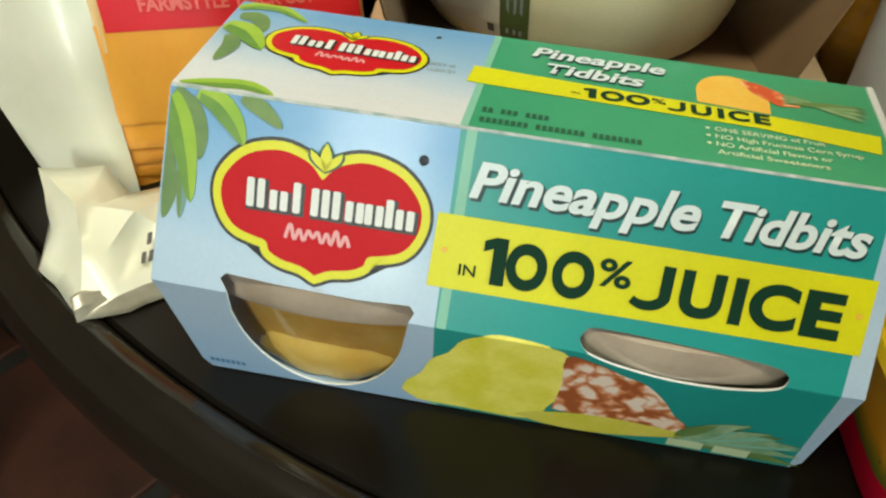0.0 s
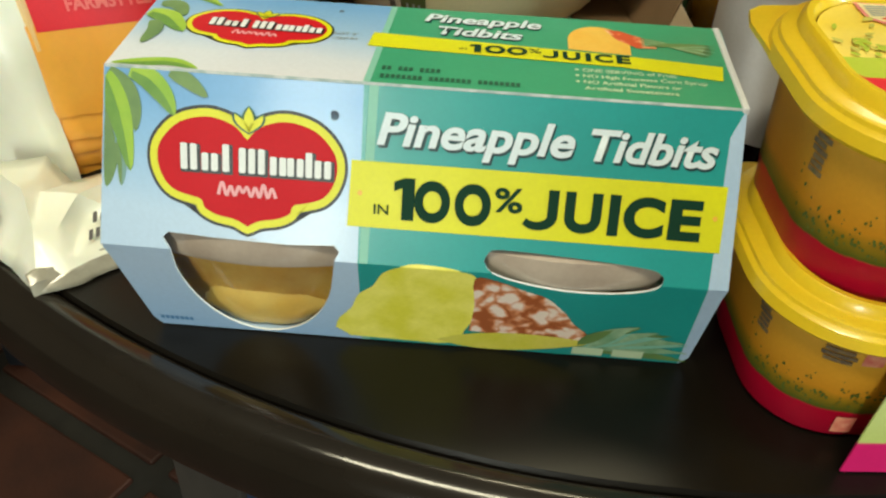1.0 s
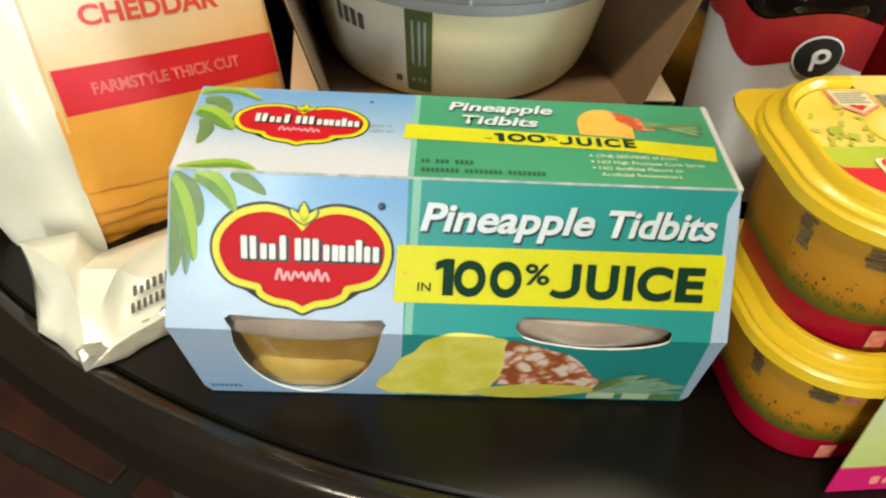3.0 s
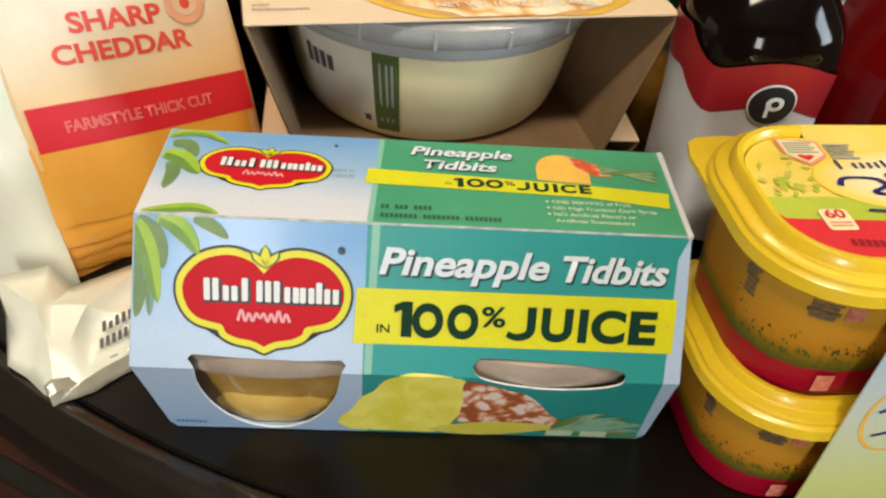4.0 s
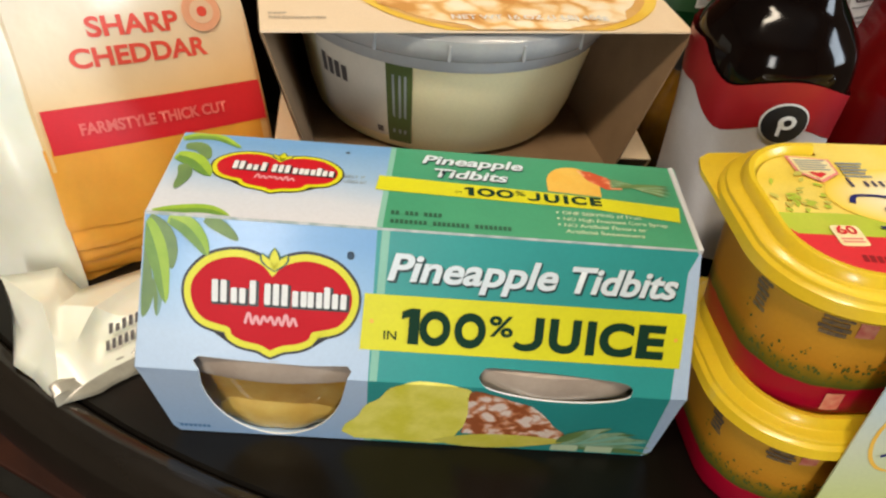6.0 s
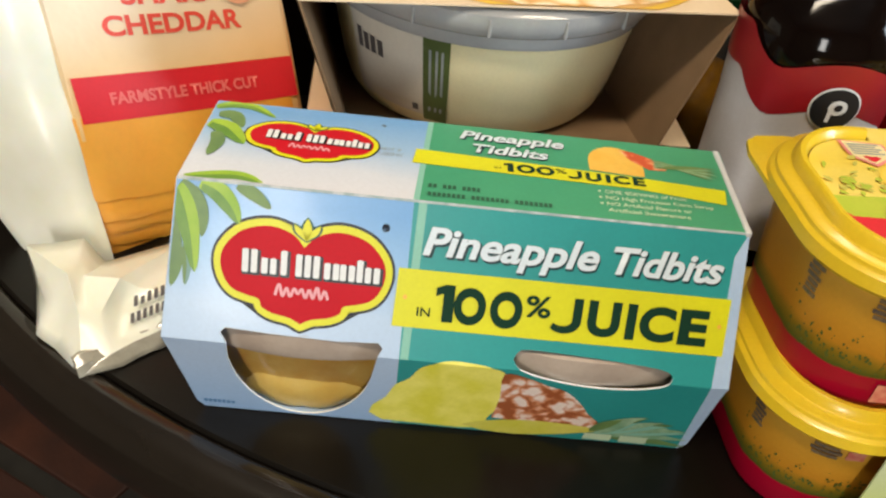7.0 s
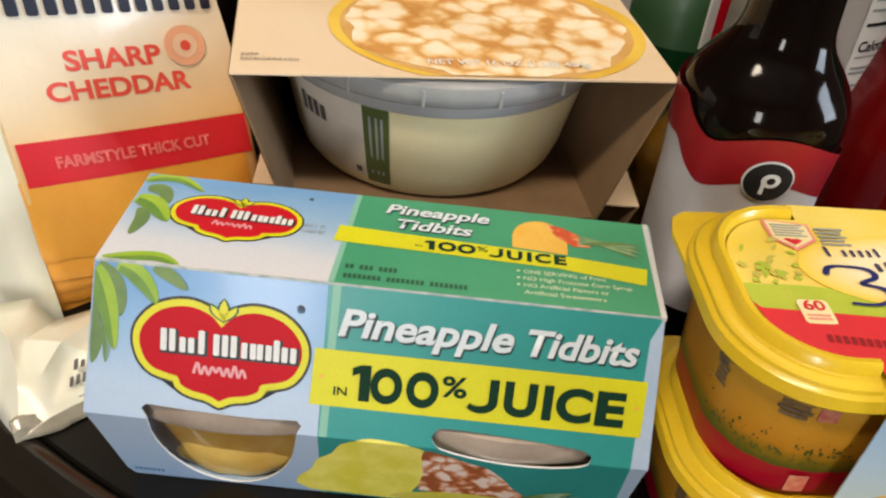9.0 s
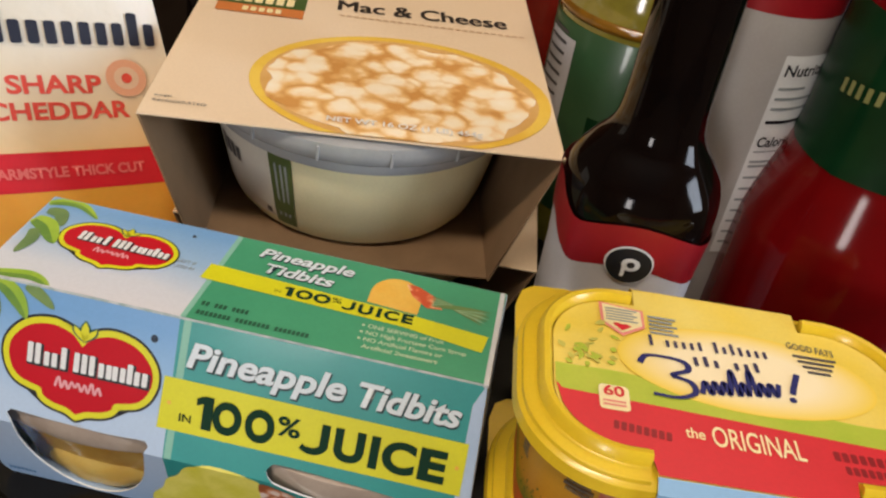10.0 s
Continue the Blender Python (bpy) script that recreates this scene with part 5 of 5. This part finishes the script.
def around(a, z, lift=0.0):
    """On the bottle's label: a in degrees from its front."""
    an = radians(a - 90)
    k = 1 + 0.12 * (1 / max(abs(math.cos(an)), abs(math.sin(an))) - 1)
    r = (0.0256 + 0.0011 * max(0.0, min(1.0, (z - 0.078) / 0.016)) + lift) * k
    return Vector((r * math.cos(an), r * math.sin(an), z))


def wave(a):
    return 0.0120 * math.exp(-(a / 48) ** 2) + 0.0150 * max(0.0, min(1.0, (-a - 38) / 34)) ** 1.5


aa = [-150 + 300 * i / 60 for i in range(61)]
for nm, f0, f1, m, lf in (("label", lambda a: 0.030, lambda a: 0.0750 + wave(a), LABELW, 0.0006), ("label_band", lambda a: 0.0745 + wave(a), lambda a: 0.0915 + wave(a) * 0.9, LABELR, 0.0008)):
    bm = bmesh.new()
    rows3 = [[bm.verts.new(around(a, f0(a) + (f1(a) - f0(a)) * k / 8, lf)) for a in aa] for k in range(9)]
    for r0, r1 in zip(rows3, rows3[1:]):
        for i in range(60):
            bm.faces.new((r0[i], r0[i + 1], r1[i + 1], r1[i]))
    part(nm, bm, m, bottle, smooth=True)
ca = tuple(("x", -20 + 2 * i) for i in range(21))
lg = decal("round_mark", bottle, ellipse(-1, 0.0878, 16.5, 0.0076, 40), around, WHITE, 0.0014, ca)
decal("round_mark", lg, ellipse(-1, 0.0878, 15.2, 0.0070, 40), around, BLACK, 0.0017, ca)
decal("round_mark", lg, ellipse(0, 0.0886, 6.0, 0.0026, 24), around, WHITE, 0.0020, ca)
decal("round_mark", lg, quad(-5.2, 0.0834, -2.6, 0.0892), around, WHITE, 0.0020, ca)
decal("round_mark", lg, ellipse(0, 0.0887, 2.6, 0.0012, 20), around, BLACK, 0.0023)
marks(bottle, (-22, 0.0665), (16, 0.0665), [0.0032] * 8, around, LABELR, 0.0010)

hot = thing("hot_sauce_bottle", pose(0.2790, 0.1290, 0.0), "tall red hot sauce bottle with a green shoulder label", "bottle")
hp = [(0.036, 0.0), (0.0410, 0.003), (0.0415, 0.04), (0.0413, 0.074), (0.0400, 0.085), (0.0362, 0.099), (0.0328, 0.111), (0.0318, 0.122), (0.0318, 0.140), (0.0312, 0.158), (0.0270, 0.176), (0.0180, 0.190), (0.0135, 0.200), (0.0130, 0.215)]
part("glass", lathe(smoothed(hp, 5), 96, square=0.15), HOTRED, hot, smooth=True)
part("shoulder_label", lathe(smoothed([(0.0329, 0.1125), (0.0321, 0.122), (0.0321, 0.140), (0.0315, 0.158), (0.0300, 0.166)], 5), 96, cap0=False, cap1=False, square=0.15), HOTGREEN, hot, "dark green shoulder label", smooth=True)
part("cap", lathe([(0.0138, 0.21), (0.014, 0.211), (0.014, 0.228), (0.012, 0.23)], 32), HOTGREEN, hot, smooth=True)


def cone(a, z, lift=0.0):
    an = radians(a - 90)
    r = (0.0325 + lift) * (1 + 0.15 * (1 / max(abs(math.cos(an)), abs(math.sin(an))) - 1))
    return Vector((r * math.cos(an), r * math.sin(an), z))


marks(hot, (-66, 0.1380), (-36, 0.1400), [0.0050] * 5, cone, mat("pale_green_mark", rgb(136, 138, 84), 0.45), 0.0003, 0.5)

white = thing("squeeze_bottle", pose(0.2250, 0.1600, 0.0), "white plastic bottle with a red top and nutrition panel", "bottle")
part("body", lathe(smoothed([(0.026, 0.0), (0.0292, 0.003), (0.0295, 0.05), (0.0290, 0.10), (0.0285, 0.152), (0.0283, 0.1565)], 5), 56), SQUEEZE, white, smooth=True)
part("top_band", lathe(smoothed([(0.0286, 0.153), (0.0284, 0.172), (0.0265, 0.19), (0.020, 0.2), (0.014, 0.205), (0.014, 0.222)], 5), 56), LABELR, white, "dark red top", smooth=True)


def cyl(a, z, lift=0.0):
    an = radians(a - 90)
    return Vector(((0.0296 + lift) * math.cos(an), (0.0296 + lift) * math.sin(an), z))


cw = tuple(("x", 6 + 4 * i) for i in range(18))
nut = decal("nutrition_panel", white, quad(16, 0.055, 70, 0.140), cyl, WHITE, 0.0004, cw)
lettering(nut, "Nutrition", (19, 0.1325), (64, 0.1325), 0.0044, cyl, BLACK, 0.0008, bold=0.02, cuts=cw)
lettering(nut, "Calories", (19, 0.104), (52, 0.104), 0.0042, cyl, BLACK, 0.0008, bold=0.02, cuts=cw)
decal("rule", nut, quad(19, 0.1135, 66, 0.1148), cyl, BLACK, 0.0007, cw)
for k, z in enumerate((0.127, 0.123, 0.119, 0.1015, 0.097, 0.095, 0.090, 0.085, 0.080, 0.075, 0.070, 0.065, 0.060)):
    decal("fine_print", nut, quad(19, z, 42 + 11 * (k * 7 % 3), z + (0.0010 if k != 3 else 0.0006)), cyl, GREYP, 0.0007, cw)

jar = thing("pickle_jar", pose(0.1930, 0.2250, 0.0), "glass pickle jar with a green label", "jar")
part("glass", lathe(smoothed([(0.034, 0.0), (0.038, 0.003), (0.0385, 0.06), (0.0385, 0.112), (0.0375, 0.127), (0.034, 0.138), (0.031, 0.146)], 5), 56), BRINE, jar, smooth=True)
part("label", lathe([(0.0388, 0.02), (0.0391, 0.021), (0.0391, 0.1105), (0.0388, 0.111)], 56, cap0=False, cap1=False), JARG, jar, "green paper label", smooth=True)
part("neck_ring", lathe(smoothed([(0.0384, 0.113), (0.0396, 0.1145), (0.0396, 0.1165), (0.0383, 0.118)], 4), 56, cap0=False, cap1=False), AMBER, jar, smooth=True)
part("lid", lathe([(0.0335, 0.143), (0.034, 0.144), (0.034, 0.158), (0.032, 0.160)], 48), LIDY, jar, smooth=True)


def jarw(a, z, lift=0.0):
    an = radians(a - 90)
    return Vector(((0.0392 + lift) * math.cos(an), (0.0392 + lift) * math.sin(an), z))


cj = tuple(("x", -80 + 5 * i) for i in range(30))
decal("white_panel", jar, quad(-78, 0.045, -46, 0.104), jarw, LABELW, 0.0003, cj)
for k in range(12):
    decal("fine_print", jar, quad(-75, 0.05 + 0.005 * k, -54, 0.0515 + 0.005 * k), jarw, DGREY, 0.0006, cj)
wl = decal("white_panel", jar, quad(2, 0.076, 62, 0.104), jarw, WHITE, 0.0003, cj)
decal("green_edge", wl, outline(quad(3.5, 0.0775, 60.5, 0.1025), 0.0), jarw, LABELW, 0.0005, cj)
marks(wl, (6, 0.080), (59, 0.080), [0.020, 0.020, 0.020, 0.020], jarw, RED, 0.0008, 0.7)
decal("dark_ribbon", jar, quad(-24, 0.062, 40, 0.074), jarw, HOTGREEN, 0.0004, cj)

oil = thing("oil_bottle", pose(0.1880, 0.1560, 0.0), "amber glass oil bottle behind the cartons", "bottle")
part("glass", lathe(smoothed([(0.014, 0.0), (0.0165, 0.002), (0.0165, 0.03), (0.016, 0.042), (0.011, 0.052), (0.008, 0.058), (0.008, 0.066)], 5), 40), AMBER, oil, smooth=True)
part("cap", lathe([(0.009, 0.063), (0.0092, 0.064), (0.0092, 0.073), (0.008, 0.074)], 32), BLACK, oil, smooth=True)
rj = thing("red_jar", pose(0.1480, 0.3000, 0.0), "red sauce jar behind the cartons", "jar")
part("glass", lathe(smoothed([(0.03, 0.0), (0.0335, 0.003), (0.0335, 0.115), (0.028, 0.13), (0.026, 0.135)], 5), 48), REDJAR, rj, smooth=True)
part("lid", lathe([(0.0285, 0.132), (0.029, 0.133), (0.029, 0.146), (0.027, 0.148)], 40), LABELW, rj, smooth=True)
nb = thing("navy_carton", pose(0.3000, 0.2150, 0.0, 0, 0, 8), "dark navy card carton behind the bottles", "carton")
part("body", box((-0.035, -0.02, 0.0003), (0.035, 0.02, 0.19), 0.001), NAVYBOX, nb)
marks(nb, (-0.030, 0.150), (0.020, 0.150), [0.012, 0.012, 0.012], plane_of((0, -0.0202, 0), (1, 0, 0), (0, 0, 1)), GREYP, 0.0004, 0.6)
marks(nb, (-0.030, 0.132), (0.020, 0.132), [0.012, 0.012, 0.012], plane_of((0, -0.0202, 0), (1, 0, 0), (0, 0, 1)), GREYP, 0.0004, 0.6)
dk = thing("dark_bottle", pose(0.0050, 0.2250, 0.0), "dark glass bottle behind the cheese pouch", "bottle")
part("glass", lathe(smoothed([(0.024, 0.0), (0.027, 0.003), (0.027, 0.085), (0.018, 0.105), (0.011, 0.115), (0.011, 0.12)], 5), 40), GLASSB, dk, smooth=True)

# ---- lamp and floor tiles ----
lamp = thing("ceiling_lamp", pose(-0.15, -0.72, 1.68, 0, 0, 8), "long white tube lamp on the ceiling", "lamp", "ceiling lamps")
part("housing", box((-0.58, -0.10, 0.012), (0.58, 0.10, 0.07), 0.01), CEIL, lamp)
copy_thing(lamp, pose(0.50, 0.85, 1.68, 0, 0, 4))
floor_ob = bpy.data.objects["floor"]
bm = box((-0.145, -0.145, -0.012), (0.145, 0.145, 0.0), 0.004)
tile_me = bpy.data.meshes.new("tile")
bm.to_mesh(tile_me)
bm.free()
tile_me.materials.append(TILE)
rng = random.Random(5)
for i in range(-9, 10):
    for j in range(-11, 10):
        c = pose(-0.56, 0.60, 0) @ pose(0, 0, 0, 0, 0, -28) @ Vector((0.16 + 0.318 * i, 0.16 + 0.318 * j, 0))
        if -2.2 < c.x < 2.0 and -2.0 < c.y < 2.4:
            t = new("tile", tile_me)
            t.parent = floor_ob
            t.matrix_world = pose(c.x, c.y, FLOOR + rng.uniform(-0.001, 0.001), 0, 0, -28 + rng.uniform(-0.4, 0.4))
